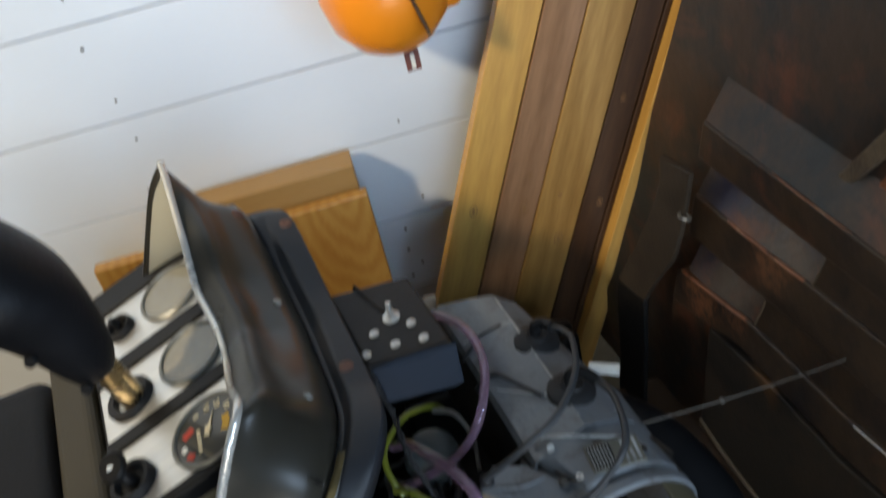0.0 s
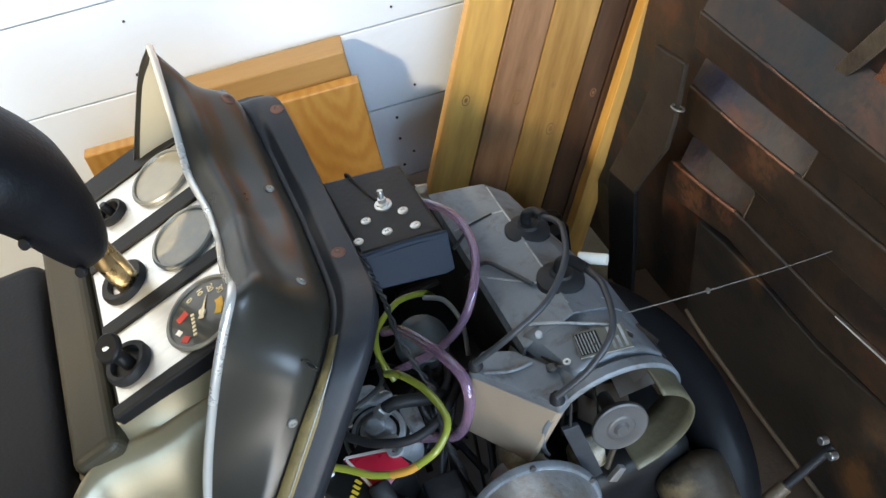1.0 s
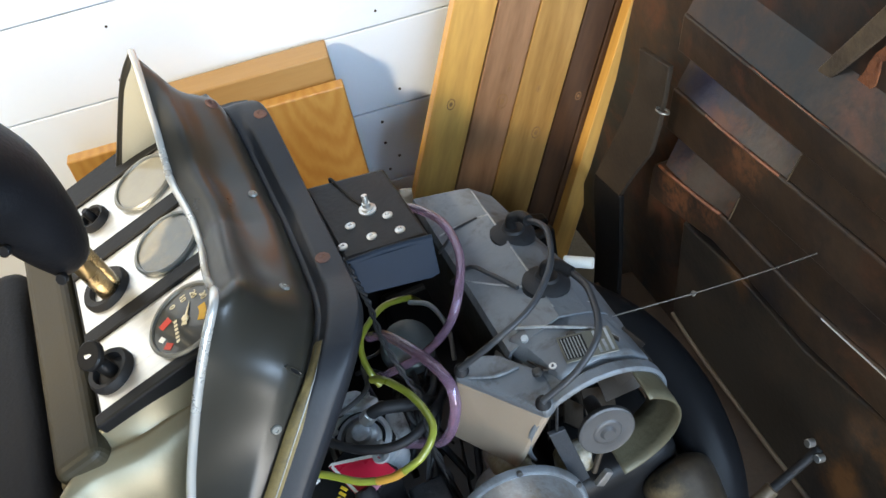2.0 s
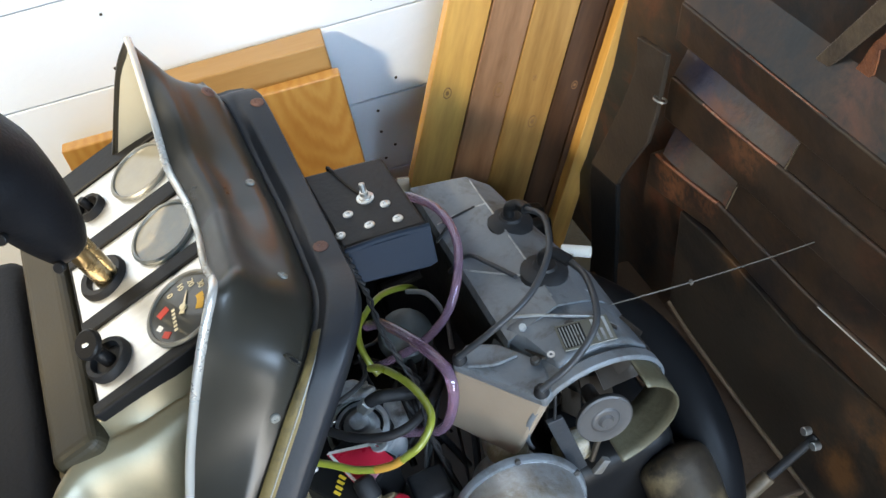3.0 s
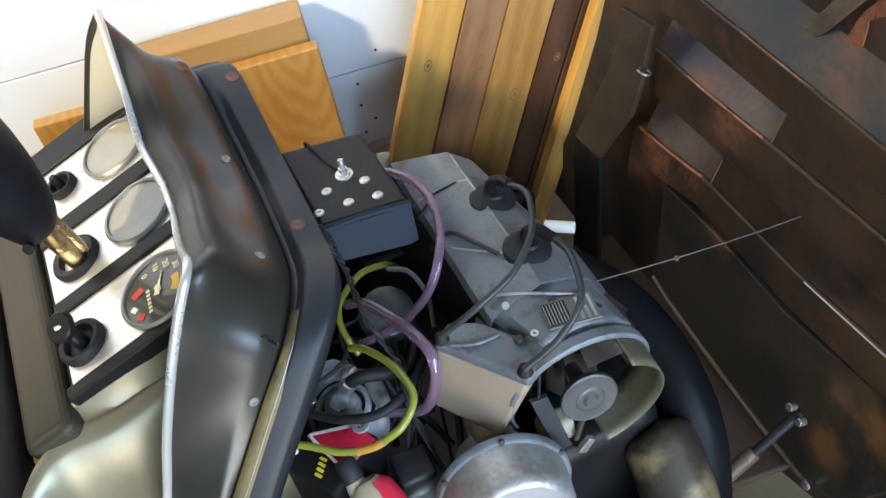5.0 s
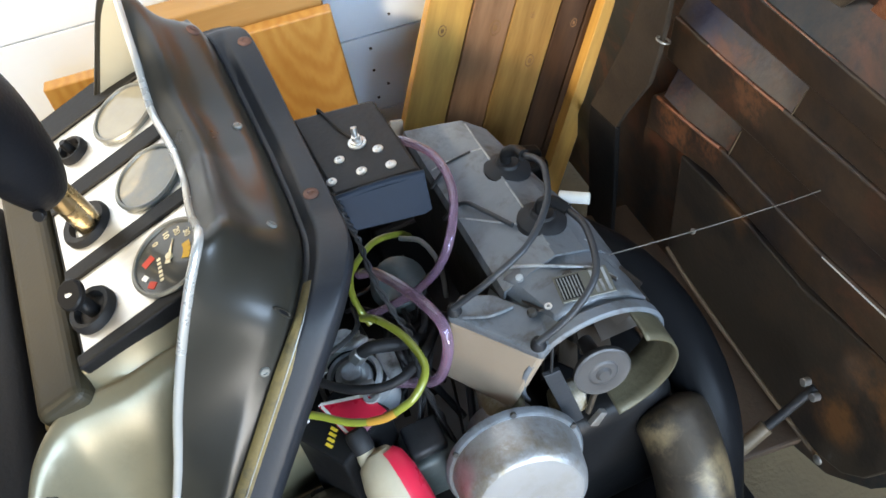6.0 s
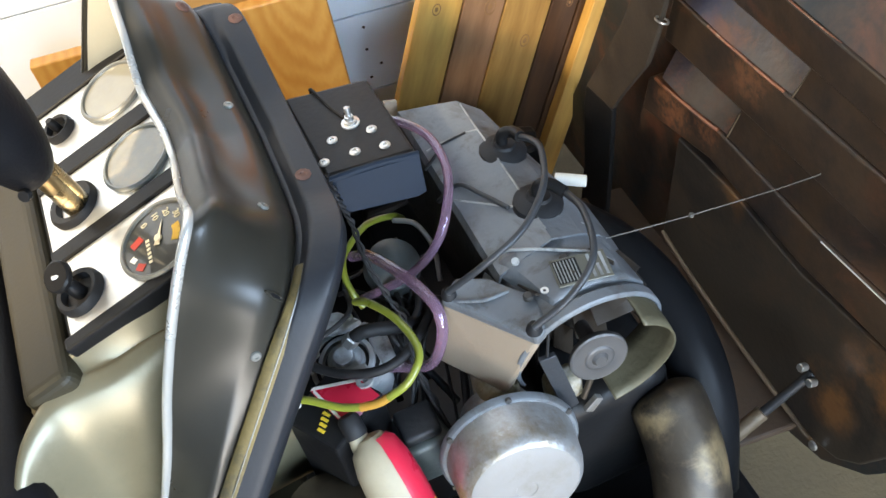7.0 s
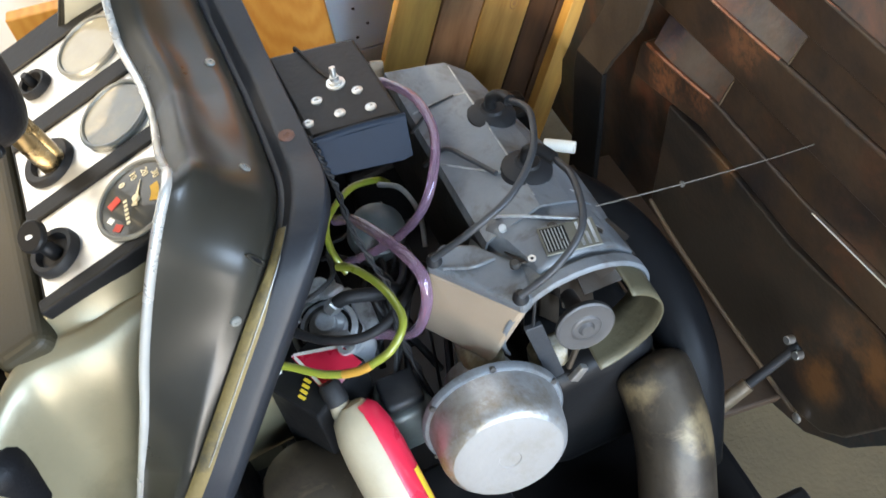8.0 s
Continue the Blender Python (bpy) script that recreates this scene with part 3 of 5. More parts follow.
def cowl():
    rows = []
    for i, (t, g) in enumerate(zip(TRIM_LINE, GROOVE_LINE)):
        away = min(1.0, abs(t.y - C) / 0.23) ** 2
        wing = max(0.0, min(1.0, (t.z - 0.66) / 0.12))
        front = ease((i - 26) / 4) * (1 - ease((i - 78) / 3))
        out = Vector((0.25, (1 if t.y > C else -1) * away * (1 - 0.6 * front), 1.0 - 0.6 * away * (1 - front))).normalized()
        depth = 0.012 * (1 - 0.9 * ease((g.y - 0.14) / 0.08))
        row = []
        for v in (0, 0.04, 0.08, 0.13, 0.18, 0.24, 0.3, 0.38, 0.48, 0.6, 0.7, 0.8, 0.88, 0.94, 0.98):
            roll = 0.02 * math.exp(-((v - 0.25) / 0.17) ** 2) * min(1.0, v / 0.12) * (1 - 0.6 * ease((i - 66) / 10)) + 0.004 * math.sin(math.pi * v)
            bowl = 0.02 * math.sin(math.pi * v) ** 1.3
            lip = Vector((0, 0, depth * ease((v - 0.86) / 0.14)))
            row.append(t.lerp(g, v) + out * (roll * front - bowl * 0.3 * away * wing * (1 - front)) - lip)
        row.append(g - Vector((0, 0, depth + 0.002)))
        rows.append(row)
    for corner in (27,):  # a crest that is crisp at the trim and softens towards the flange
        for k in range(12):
            old = [[q.copy() for q in r] for r in rows]
            for i in range(corner - 7, corner + 8):
                for j in range(1, len(rows[i]) - 1):
                    keep = min(1.0, max(0.0, (j - 1) / 8)) * (1 - abs(i - corner) / 8)
                    rows[i][j] = old[i][j].lerp((old[i - 1][j] + old[i + 1][j]) / 2, keep)
    for i in range(62, 92):  # the far shoulder swells up to the flange
        for j, q in enumerate(rows[i][:-1]):
            v = j / 15
            rows[i][j] = q + Vector((0, 0, 0.014)) * math.exp(-((i - 77) / 6) ** 2) * ease((v - 0.42) / 0.3) * (1 - 0.9 * ease((v - 0.86) / 0.12))
    for i in range(60, 100):  # the far corner is hollow between its tip and the flange
        for j in range(1, 14):
            rows[i][j] += Vector((0, -0.55, -0.83)) * 0.024 * math.exp(-((i - 80) / 7) ** 2) * math.sin(math.pi * j / 14) ** 1.2
    for i in range(40):  # the near wing: a raised fold below its tip, hollow behind it
        for j, q in enumerate(rows[i][1:-2], 1):
            fold = 0.006 * math.exp(-((i - 21.5) / 3.2) ** 2) - 0.004 * math.exp(-((i - 13) / 4) ** 2) + 0.003 * math.exp(-((i - 6) / 4) ** 2)
            rows[i][j] = q + Vector((0.2, -0.75, 0.6)) * fold * math.sin(math.pi * j / 15)
    for i in range(22, 31):  # a soft pressed bead on the crest
        for j in range(1, 13):
            rows[i][j] += Vector((0, -0.5, 0.86)) * 0.0022 * math.exp(-((i - 26.2) / 1.7) ** 2) * ease((j - 2) / 5) * math.sin(math.pi * min(1.0, (j + 1) / 14))
    skin = outward(sheet(rows))
    surface = BVHTree.FromBMesh(skin)
    skin.verts.ensure_lookup_table()
    wide = len(rows[0])
    inner = [[skin.verts[i * wide + j].co - skin.verts[i * wide + j].normal * 0.007 for j in range(1, 14)] for i in range(70, len(rows))]
    ob = part("cowl", skin, COWL, sled, "dark grey moulded cowl with warm sheen", True)
    ob.data.set_sharp_from_angle(angle=radians(85))
    thick(ob, 0.004)
    rows = []
    for i, (g, f) in enumerate(zip(GROOVE_LINE, FLANGE_LINE)):
        sunk = Vector((0, 0, 0.016 * ease((i - 77) / 5)))
        g, f = g - sunk, f - sunk
        side = (f - g).normalized()
        depth = 0.013 * (1 - 0.9 * ease((g.y - 0.14) / 0.08))
        rows.append([g - Vector((0, 0, depth)), g + side * 0.006 - Vector((0, 0, depth)), g + side * 0.01 - Vector((0, 0, depth * 0.75)), g + side * 0.0145 - Vector((0, 0, depth * 0.18)), g + side * 0.018 + Vector((0, 0, 0.0005)), g + side * 0.021 + Vector((0, 0, 0.001)),
                     g.lerp(f, 0.8) + Vector((0, 0, 0.001)), f + (g - f) * 0.03 + Vector((0, 0, 0.0006)), f - Vector((0, 0, 0.001)), f - Vector((0, 0, 0.02))])
    folded = outward(sheet(rows))
    flat = BVHTree.FromBMesh(folded)
    fl = part("flange", folded, FLANGE, ob, "blue-grey folded lower flange", True)
    thick(fl, 0.003)
    strip = []
    for k, (g, f) in enumerate(list(zip(GROOVE_LINE, FLANGE_LINE))[:27]):
        side = (f - g).normalized()
        sink = 0.009 * (1 - ease((26 - k) / 11))
        strip.append([g + side * d * (1 - sink * 30) + Vector((0, 0, h - sink)) for d, h in ((0.001, -0.008), (0.003, -0.003), (0.007, 0.0006), (0.0135, 0.0026), (0.0185, 0.0036), (0.0212, 0.0012))])
    part("channel", outward(sheet(strip)), GOLD, ob, "bronze-coloured strip along the flange", True)
    part("channel_edge", hose([r[4] + Vector((0, 0, 0.0006)) for r in strip[::2]], 0.0007, 6, 2), RIM, ob, "worn bright edge", True)
    part("edge_trim", hose(TRIM_LINE[:26:4] + TRIM_LINE[26:32] + TRIM_LINE[32:80:3] + [TRIM_LINE[79]], 0.0056, 12, 5, 0.8), TRIM, ob, "bright metal edge trim", True)
    part("rear_edge", hose(TRIM_LINE[79::2], 0.0032, 8, 3, 0.7), COWL, ob, "", True)
    part("inner_skin", outward(sheet(inner)), LINER, ob, "pale beige inside of cowl wing", True)

    def stud(name, tree, x, y, z, down, r, high, material, label, seg=16):
        hit, normal = tree.ray_cast(Vector((x, y, z)), Vector(down))[:2]
        if hit:
            normal = normal if normal.dot(Vector(down)) < 0 else -normal
            part(name, lathe([(0, -0.002), (r, -0.002), (r, high * 0.5), (r * 0.8, high), (r * 0.4, high), (r * 0.32, high * 0.55), (0, high * 0.5)], along(hit, hit + normal), seg), material, ob, label, True)

    for x, y in ((0.078, 0.071), (0.069, -0.118)):
        stud("screw", surface, x, y, 0.9, (0, 0, -1), 0.0056, 0.0026, RIM, "grey screw head")
    for x, z in ((0.009, 0.65), (-0.11, 0.49)):
        stud("screw", surface, x, -0.4, z, (0, 1, 0), 0.0054, 0.0026, RIM, "grey screw head")
    hit, normal = surface.ray_cast(Vector((0.047, -0.4, 0.69)), Vector((0, 1, 0)))[:2]
    if hit:
        normal = normal if normal.y < 0 else -normal
        m = along(hit, hit + normal) @ pose(0, 0, 0, 0, 0, 20) @ Matrix.Diagonal((0.34, 1.5, 1, 1))
        slot = part("drain_slot", lathe([(0.0095, -0.002), (0.0092, 0.0012), (0.0065, 0.0016), (0.0048, 0.0004)], m, 18), COWL, ob, "pressed rim of a small slot", True)
        part("slot_hole", lathe([(0.005, 0.0006), (0, 0.0007)], m, 18), BLACK, slot, "dark hole", True)
    for x, y, tree in ((0.126, 0.2, flat), (0.119, -0.065, flat), (0.075, 0.214, surface)):
        stud("rusty_bolt", tree, x, y, 0.9, (0, 0, -1), 0.0085, 0.0022, RUSTY, "rusted bolt head", 10)
    return ob


cowl()

# the dash: a plane that rises to the front
SLOPE = math.atan(0.33)


def dash_pose(f, l, up=0.0):
    """On the dash at f, l: x runs to the rider's right, y up the dash, z out of it."""
    m = Matrix.Translation((f, l, 0.686 + 0.33 * f)) @ Euler((0, -SLOPE, 0)).to_matrix().to_4x4() @ pose(0, 0, 0, 0, 0, -90)
    return m @ Matrix.Translation((0, 0, up))


def on_dash(bm, f, l, up=0.0, turn=0.0):
    bmesh.ops.transform(bm, matrix=dash_pose(f, l, up) @ pose(0, 0, 0, 0, 0, turn), verts=bm.verts)
    return bm


base = part("dash", on_dash(box((-0.155, -0.105, -0.02), (0.178, 0.1, -0.003), 0.004), -0.06, 0.062), BLACK, sled, "black dash behind the bright plates")
part("dash_frame", on_dash(box((-0.2, -0.06, -0.12), (0.208, 0.0, 0.003), 0.014, 5), -0.163, 0.06), BEZEL, base, "olive-grey textured dash border")
part("dash_rim", on_dash(box((-0.015, -0.09, -0.02), (0.002, 0.095, 0.004), 0.003), -0.075, -0.119), BLACK, base)
for l, w in ((-0.054, 0.106), (0.064, 0.098), (0.186, 0.1)):
    part("instrument_plate", on_dash(box((-w / 2, -0.079, -0.003), (w / 2, 0.085, 0.001), 0.0008, 1), -0.078, l), ALU, base, "brushed bright aluminium plate")
for l, w in ((0.004, 0.022), (0.124, 0.027), (0.26, 0.048)):
    part("rib", on_dash(box((-w / 2, -0.08, -0.003), (w / 2, 0.09, 0.005), 0.0015, 1), -0.078, l), BLACK, base)


def gauge(f, l, r, plain):
    g = part("gauge", on_dash(lathe([(r, 0), (r + 0.001, 0.006), (r - 0.0015, 0.008), (r - 0.0035, 0.0075), (r - 0.0045, 0.004)], Matrix(), 40), f, l), RIM, sled, "round instrument with grey rim", True)
    part("gauge_face", on_dash(lathe([(0, 0.0045), (r - 0.004, 0.0045), (r - 0.004, 0.001)], Matrix(), 40), f, l), GLASS_DIAL if plain else DIAL, g, "clouded grey glass" if plain else "black dial with pale figures")
    if plain:
        return
    for word, a in (("0", -112), ("10", -84), ("20", -58), ("30", -30)):
        q = (math.sin(radians(a)) * r * 0.66, math.cos(radians(a)) * r * 0.66, 0.005)
        lettering("figure", word, 0.0105, dash_pose(f, l) @ pose(*q), CREAM, g)
    part("needle", on_dash(prism([(-0.0035, -0.008), (0.0035, -0.008), (0.0015, 0.006), (0.0, 0.022), (-0.0015, 0.006)], 0.0052, 0.0062), f, l, 0, 62), CREAM, g, "cream pointer")
    part("pointer_hub", on_dash(lathe([(0, 0.0075), (0.004, 0.0072), (0.0045, 0.005)], Matrix(), 16), f, l), CREAM, g)
    for k in range(3):
        part("scale_bar", on_dash(box((-0.0035, 0.017, 0.0047), (0.0035, 0.026, 0.0052)), f, l, 0, 2 - k * 18), DIAL_YEL, g, "amber scale mark")
    part("warning_mark", on_dash(box((-0.0045, -0.007, 0.0047), (0.0045, 0.007, 0.0053)), f - 0.023, l + 0.012, 0, 20), DIAL_RED, g, "red marking")
    part("warning_mark", on_dash(box((-0.004, -0.003, 0.0047), (0.004, 0.003, 0.0053)), f - 0.031, l - 0.006, 0, 30), DIAL_WHITE, g, "white marking")
    part("warning_mark", on_dash(box((-0.005, -0.004, 0.0047), (0.005, 0.004, 0.0053)), f - 0.026, l - 0.02, 0, 45), DIAL_RED, g, "red marking")
    for k in range(6):
        part("text_bar", on_dash(box((-0.0016, -0.0022, 0.0047), (0.0016, 0.0022, 0.0052)), f - 0.012 - 0.0005 * k, l + 0.006 - k * 0.0055), CREAM, g)


gauge(-0.036, -0.066, 0.046, False)
gauge(-0.032, 0.062, 0.043, True)
gauge(-0.036, 0.19, 0.043, True)


def knob(f, l, r):
    k = part("knob", on_dash(lathe([(r, 0), (r, 0.008), (r * 0.9, 0.012), (r * 0.72, 0.011), (r * 0.66, 0.003), (0, 0.003)], Matrix(), 28), f, l), RUBBER, sled, "ribbed black rubber surround", True)
    part("stem", on_dash(lathe([(r * 0.3, 0.003), (r * 0.3, 0.02), (r * 0.22, 0.023), (0, 0.023)], Matrix(), 16), f, l), BLACK, k, "", True)
    return k


near_knob = knob(-0.13, -0.063, 0.027)
part("key_head", rod((-0.139, -0.06, 0.674), (-0.143, -0.063, 0.681), 0.0165, seg=24, bevel=0.002), BLACK, near_knob, "round black key head", True)
part("key_stem", rod((-0.131, -0.063, 0.648), (-0.142, -0.062, 0.673), 0.0042, seg=12), STEEL, near_knob, "short bright key stem", True)
part("key_mark", box((-0.1465, -0.066, 0.6795), (-0.1385, -0.062, 0.6822), 0.0005, 1), DIAL_WHITE, near_knob, "worn white lettering bar")
knob(-0.109, 0.189, 0.019)
boot = part("steering_boot", on_dash(lathe([(0.03, 0), (0.03, 0.006), (0.027, 0.01), (0.02, 0.009), (0.018, 0.0), (0, 0.0)], Matrix(), 28), -0.115, 0.06), RUBBER, sled, "black rubber steering boot", True)
part("steering_post", rod((-0.112, 0.058, 0.64), (-0.12, 0.008, 0.77), 0.0125, seg=20), CHROME, sled, "brassy bright steering post", True)
part("post_clamp", rod((-0.1, 0.055, 0.65), (-0.108, 0.012, 0.765), 0.006, seg=12), CHROME, sled, "", True)


def handlebar_pad():
    path = [(-0.12, 0.004, 0.752), (-0.124, 0.006, 0.785), (-0.135, 0.01, 0.83), (-0.15, 0.012, 0.87), (-0.175, 0.013, 0.91), (-0.21, 0.015, 0.945), (-0.25, 0.015, 0.96)]
    line = smooth_line(path, 6)
    rows, n = [], 24
    for i, q in enumerate(line):
        t = i / (len(line) - 1)
        d = (line[min(i + 1, len(line) - 1)] - line[max(i - 1, 0)]).normalized()
        a = d.cross(Vector((0, 1, 0))).normalized()
        b = d.cross(a)
        r1, r2 = 0.02 + 0.03 * min(1, t * 2.2) ** 0.8, 0.026 + 0.045 * min(1, t * 1.8) ** 0.8
        if i == 0 or i == len(line) - 1:
            r1, r2 = r1 * 0.75, r2 * 0.75
        rows.append([q + a * r1 * math.cos(2 * math.pi * k / n) + b * r2 * math.sin(2 * math.pi * k / n) for k in range(n + 1)])
    bm = sheet(rows)
    bmesh.ops.remove_doubles(bm, verts=bm.verts, dist=1e-6)
    bmesh.ops.holes_fill(bm, edges=[e for e in bm.edges if e.is_boundary])
    bmesh.ops.recalc_face_normals(bm, faces=bm.faces)
    ob = part("handlebar_pad", bm, VINYL, sled, "thick black vinyl handlebar pad", True)
    for p in ((-0.128, -0.03, 0.762), (-0.155, -0.045, 0.83)):
        part("screw", rod(p, (p[0] - 0.003, p[1] - 0.006, p[2] + 0.003), 0.006, seg=14), BLACK, ob, "", True)
    part("seam", hose([(-0.107, -0.018, 0.775), (-0.117, -0.034, 0.81), (-0.14, -0.048, 0.855), (-0.18, -0.055, 0.905)], 0.0012, 6), BLACK, ob, "", True)


handlebar_pad()


def lower_console():
    """A knee panel: a shallow gutter beside the dash, then a rounded swell that falls away to the near side and the rear."""
    crest = smooth_line([(-0.31, -0.35, 0.49), (-0.286, -0.29, 0.53), (-0.264, -0.238, 0.562), (-0.243, -0.195, 0.592), (-0.222, -0.168, 0.606), (-0.19, -0.148, 0.611), (-0.13, -0.146, 0.612), (-0.07, -0.132, 0.616), (0.0, -0.128, 0.62)], 6)
    rows = []
    for q in crest:
        f = q.x
        rear = ease((-0.18 - f) / 0.07)
        edge = Vector((f, -0.116, 0.686 + 0.33 * f - 0.006 - 0.03 * rear - 0.12 * ease((-0.21 - f) / 0.08)))
        row = [edge, edge + Vector((0, -0.004, -0.004))]
        dip = Vector((f, q.y + (edge.y - q.y) * 0.42, min(q.z, edge.z) + 0.001 - 0.012 * rear))
        for k in range(1, 5):
            row.append(row[1].lerp(dip, k / 5) - Vector((0, 0, 0.002 * math.sin(math.pi * k / 5))))
        for k in range(6):
            e = ease(k / 5)
            row.append(dip.lerp(q, k / 5) + Vector((0, 0, (q.z - dip.z) * (e - k / 5) + 0.002 * math.sin(math.pi * k / 5))))
        for k in range(1, 15):
            a = math.pi / 2 * k / 14
            row.append(q + Vector((0.012 * k / 14, -0.052 * math.sin(a), -0.28 * (1 - math.cos(a)))))
        rows.append(row)
    tail = [[Vector((p.x - 0.018 - 0.03 * k, p.y, p.z - 0.05 * k * k - 0.012)) for p in rows[0]] for k in (3, 2, 1)]
    ob = part("lower_console", outward(sheet(tail + rows)), CONSOLE, sled, "glossy bronze-grey rounded lower console", True)
    ob.data.set_sharp_from_angle(angle=radians(70))
    thick(ob, 0.004)
    part("console_wall", box((-0.22, -0.11, 0.16), (-0.02, 0.24, 0.5), 0.02), BEZEL, sled, "", True)


lower_console()
part("seat_front", box((-0.75, -0.24, 0.22), (-0.225, 0.26, 0.585), 0.03, 4), VINYL, sled, "black vinyl seat front", True)
# tub under the engine
tub = part("belly_pan", box((-0.1, -0.5, 0.14), (0.5, 0.23, 0.17), 0.01), BLACK, sled, "dark plastic belly pan")
part("pan_wall", box((0.2, 0.2, 0.16), (0.5, 0.222, 0.3), 0.008), BLACK, tub)
part("pan_wall", box((-0.1, -0.5, 0.16), (0.5, -0.47, 0.3), 0.008), BLACK, tub)
part("pan_wall", box((-0.1, -0.48, 0.16), (-0.07, 0.28, 0.42), 0.008), BLACK, tub)
# hidden far panel, added to block light from the foot of the leaning boards
part("pan_shade_panel", prism([(-0.1, 0.16), (0.5, 0.16), (0.5, 0.3), (0.37, 0.36), (0.21, 0.38), (0.2, 0.49), (0.13, 0.52), (0.125, 0.64), (0.1, 0.66), (0.05, 0.59), (-0.05, 0.45), (-0.1, 0.42)], -0.246, -0.226, 0.004, Matrix(((1, 0, 0, 0), (0, 0, -1, 0), (0, 1, 0, 0), (0, 0, 0, 1)))), BLACK, tub, "far side of the belly pan, added to shade the timber")
part("nose_pan", prism([(0.47, 0.2), (0.66, 0.17), (0.66, -0.29), (0.6, -0.315), (0.47, -0.3)], 0.145, 0.158, 0.004), NOSE, tub, "brown stained front of the pan")
part("skid", box((-0.7, -0.3, 0.0), (0.5, -0.2, 0.15), 0.02), BLACK, sled)
part("skid", box((-0.7, 0.1, 0.0), (0.5, 0.2, 0.15), 0.02), BLACK, sled)


# the black switch box behind the cowl
sbox = part("switch_box", prism([(0.138, 0.098), (0.235, 0.078), (0.24, -0.06), (0.142, -0.046)], 0.61, 0.65, 0.004), BOXMAT, sled, "black sheet-steel switch box")
part("front_lip", prism([(-0.052, 0.0), (0.046, 0.0), (0.044, -0.044), (0.034, -0.047), (-0.04, -0.042), (-0.05, -0.036)], -0.003, 0.003, 0.0012,
                        Matrix.Translation((0.194, -0.066, 0.655)) @ pose(0, 0, 0, 72, 0, -8)), LIP, sbox, "bent blue-black front lip")
part("lip_fold", hose([(0.143, -0.058, 0.655), (0.194, -0.064, 0.6565), (0.24, -0.072, 0.655)], 0.004, 8), LIP, sbox, "", True)
for p in ((0.166, 0.002), (0.147, -0.026), (0.21, -0.005), (0.214, -0.036), (0.182, -0.028)):
    r = part("rivet", lathe([(0.006, 0), (0.0062, 0.001), (0.0045, 0.002), (0.0025, 0.0022), (0.002, 0.0008), (0, 0.0008)], Matrix.Translation((*p, 0.65)), 18), STEEL, sbox, "bright rivet washer", True)
sw = part("toggle_switch", lathe([(0.0105, 0), (0.0105, 0.0018), (0.0075, 0.0025), (0.0075, 0.005), (0.005, 0.006), (0.0048, 0.011), (0, 0.0115)], Matrix.Translation((0.193, 0.017, 0.65)), 20), STEEL, sbox, "bright threaded toggle switch", True)
part("lever", rod((0.193, 0.017, 0.66), (0.194, 0.02, 0.671), 0.003, 0.0036, 12), STEEL, sw, "", True)
part("switch_wire", hose([(0.19, 0.026, 0.653), (0.182, 0.05, 0.6525), (0.172, 0.092, 0.652), (0.171, 0.1, 0.64)], 0.0018, 6), RUBBER, sbox, "thin black wire", True)

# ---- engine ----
engine = part("engine_block", box((0.272, -0.2, 0.17), (0.375, 0.0, 0.55), 0.015), SIDE, sled, "dark finned engine block")
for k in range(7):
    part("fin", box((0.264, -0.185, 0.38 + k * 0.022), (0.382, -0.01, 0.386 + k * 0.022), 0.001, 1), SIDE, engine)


def shroud():
    """Folded grey cover over both cylinders: a low roof with a ridge, cut off at a slant on the far end."""
    def row(t):
        def at(f, z, far):
            return (f, far + (-0.205 - far) * t, z)
        k = min(1.0, t * 1.5)
        return [at(0.25 + 0.004 * t, 0.50, 0.09), at(0.262, 0.566, 0.086), at(0.265, 0.578, 0.083), at(0.3, 0.591, 0.056), at(0.324, 0.6, 0.037), at(0.345 + 0.012 * k, 0.588, 0.02),
                at(0.352 + 0.022 * k, 0.576, 0.01), at(0.368 + 0.027 * k, 0.545, -0.004), at(0.385 + 0.03 * k, 0.47, -0.015)]
    rows = [row(i / 12) for i in range(13)]
    ob = part("engine_shroud", sheet([r[1:] for r in rows]), SHROUD, sled, "dusty grey folded engine shroud")
    # shade on the rider's side of the shroud is put into this dark colour
    part("side_panel", sheet([[(r[0][0] - 0.004, r[0][1], 0.43), (r[0][0], r[0][1], 0.5), (r[1][0] - 0.001, r[1][1], 0.5645)] for r in rows]), SIDE, ob, "side of the shroud with its shade painted dark")
    thick(ob, 0.003)
    far = sheet([[p for p in rows[0]], [(p[0], p[1], 0.47) for p in rows[0]]])
    part("end_plate", far, SHROUD, ob)
    for pts in ([(0.266, 0.0, 0.581), (0.3, -0.008, 0.594), (0.325, -0.02, 0.603)], [(0.325, 0.03, 0.602), (0.325, -0.03, 0.603), (0.325, -0.1, 0.603), (0.325, -0.19, 0.602)], [(0.264, -0.085, 0.58), (0.3, -0.13, 0.594), (0.325, -0.16, 0.603), (0.37, -0.19, 0.582)]):
        part("seam", hose(pts, 0.0013, 6), WORN, ob, "worn pale pressed seam", True)
    part("seam_shadow", hose([(0.272, -0.004, 0.585), (0.29, -0.008, 0.5915), (0.312, -0.014, 0.6)], 0.0013, 6), RUBBER, ob, "", True)
    part("strap_hook", hose([(0.255, -0.02, 0.575), (0.27, -0.018, 0.587), (0.28, -0.014, 0.592)], 0.002, 8), RUBBER, ob, "", True)
    return ob


shroud()
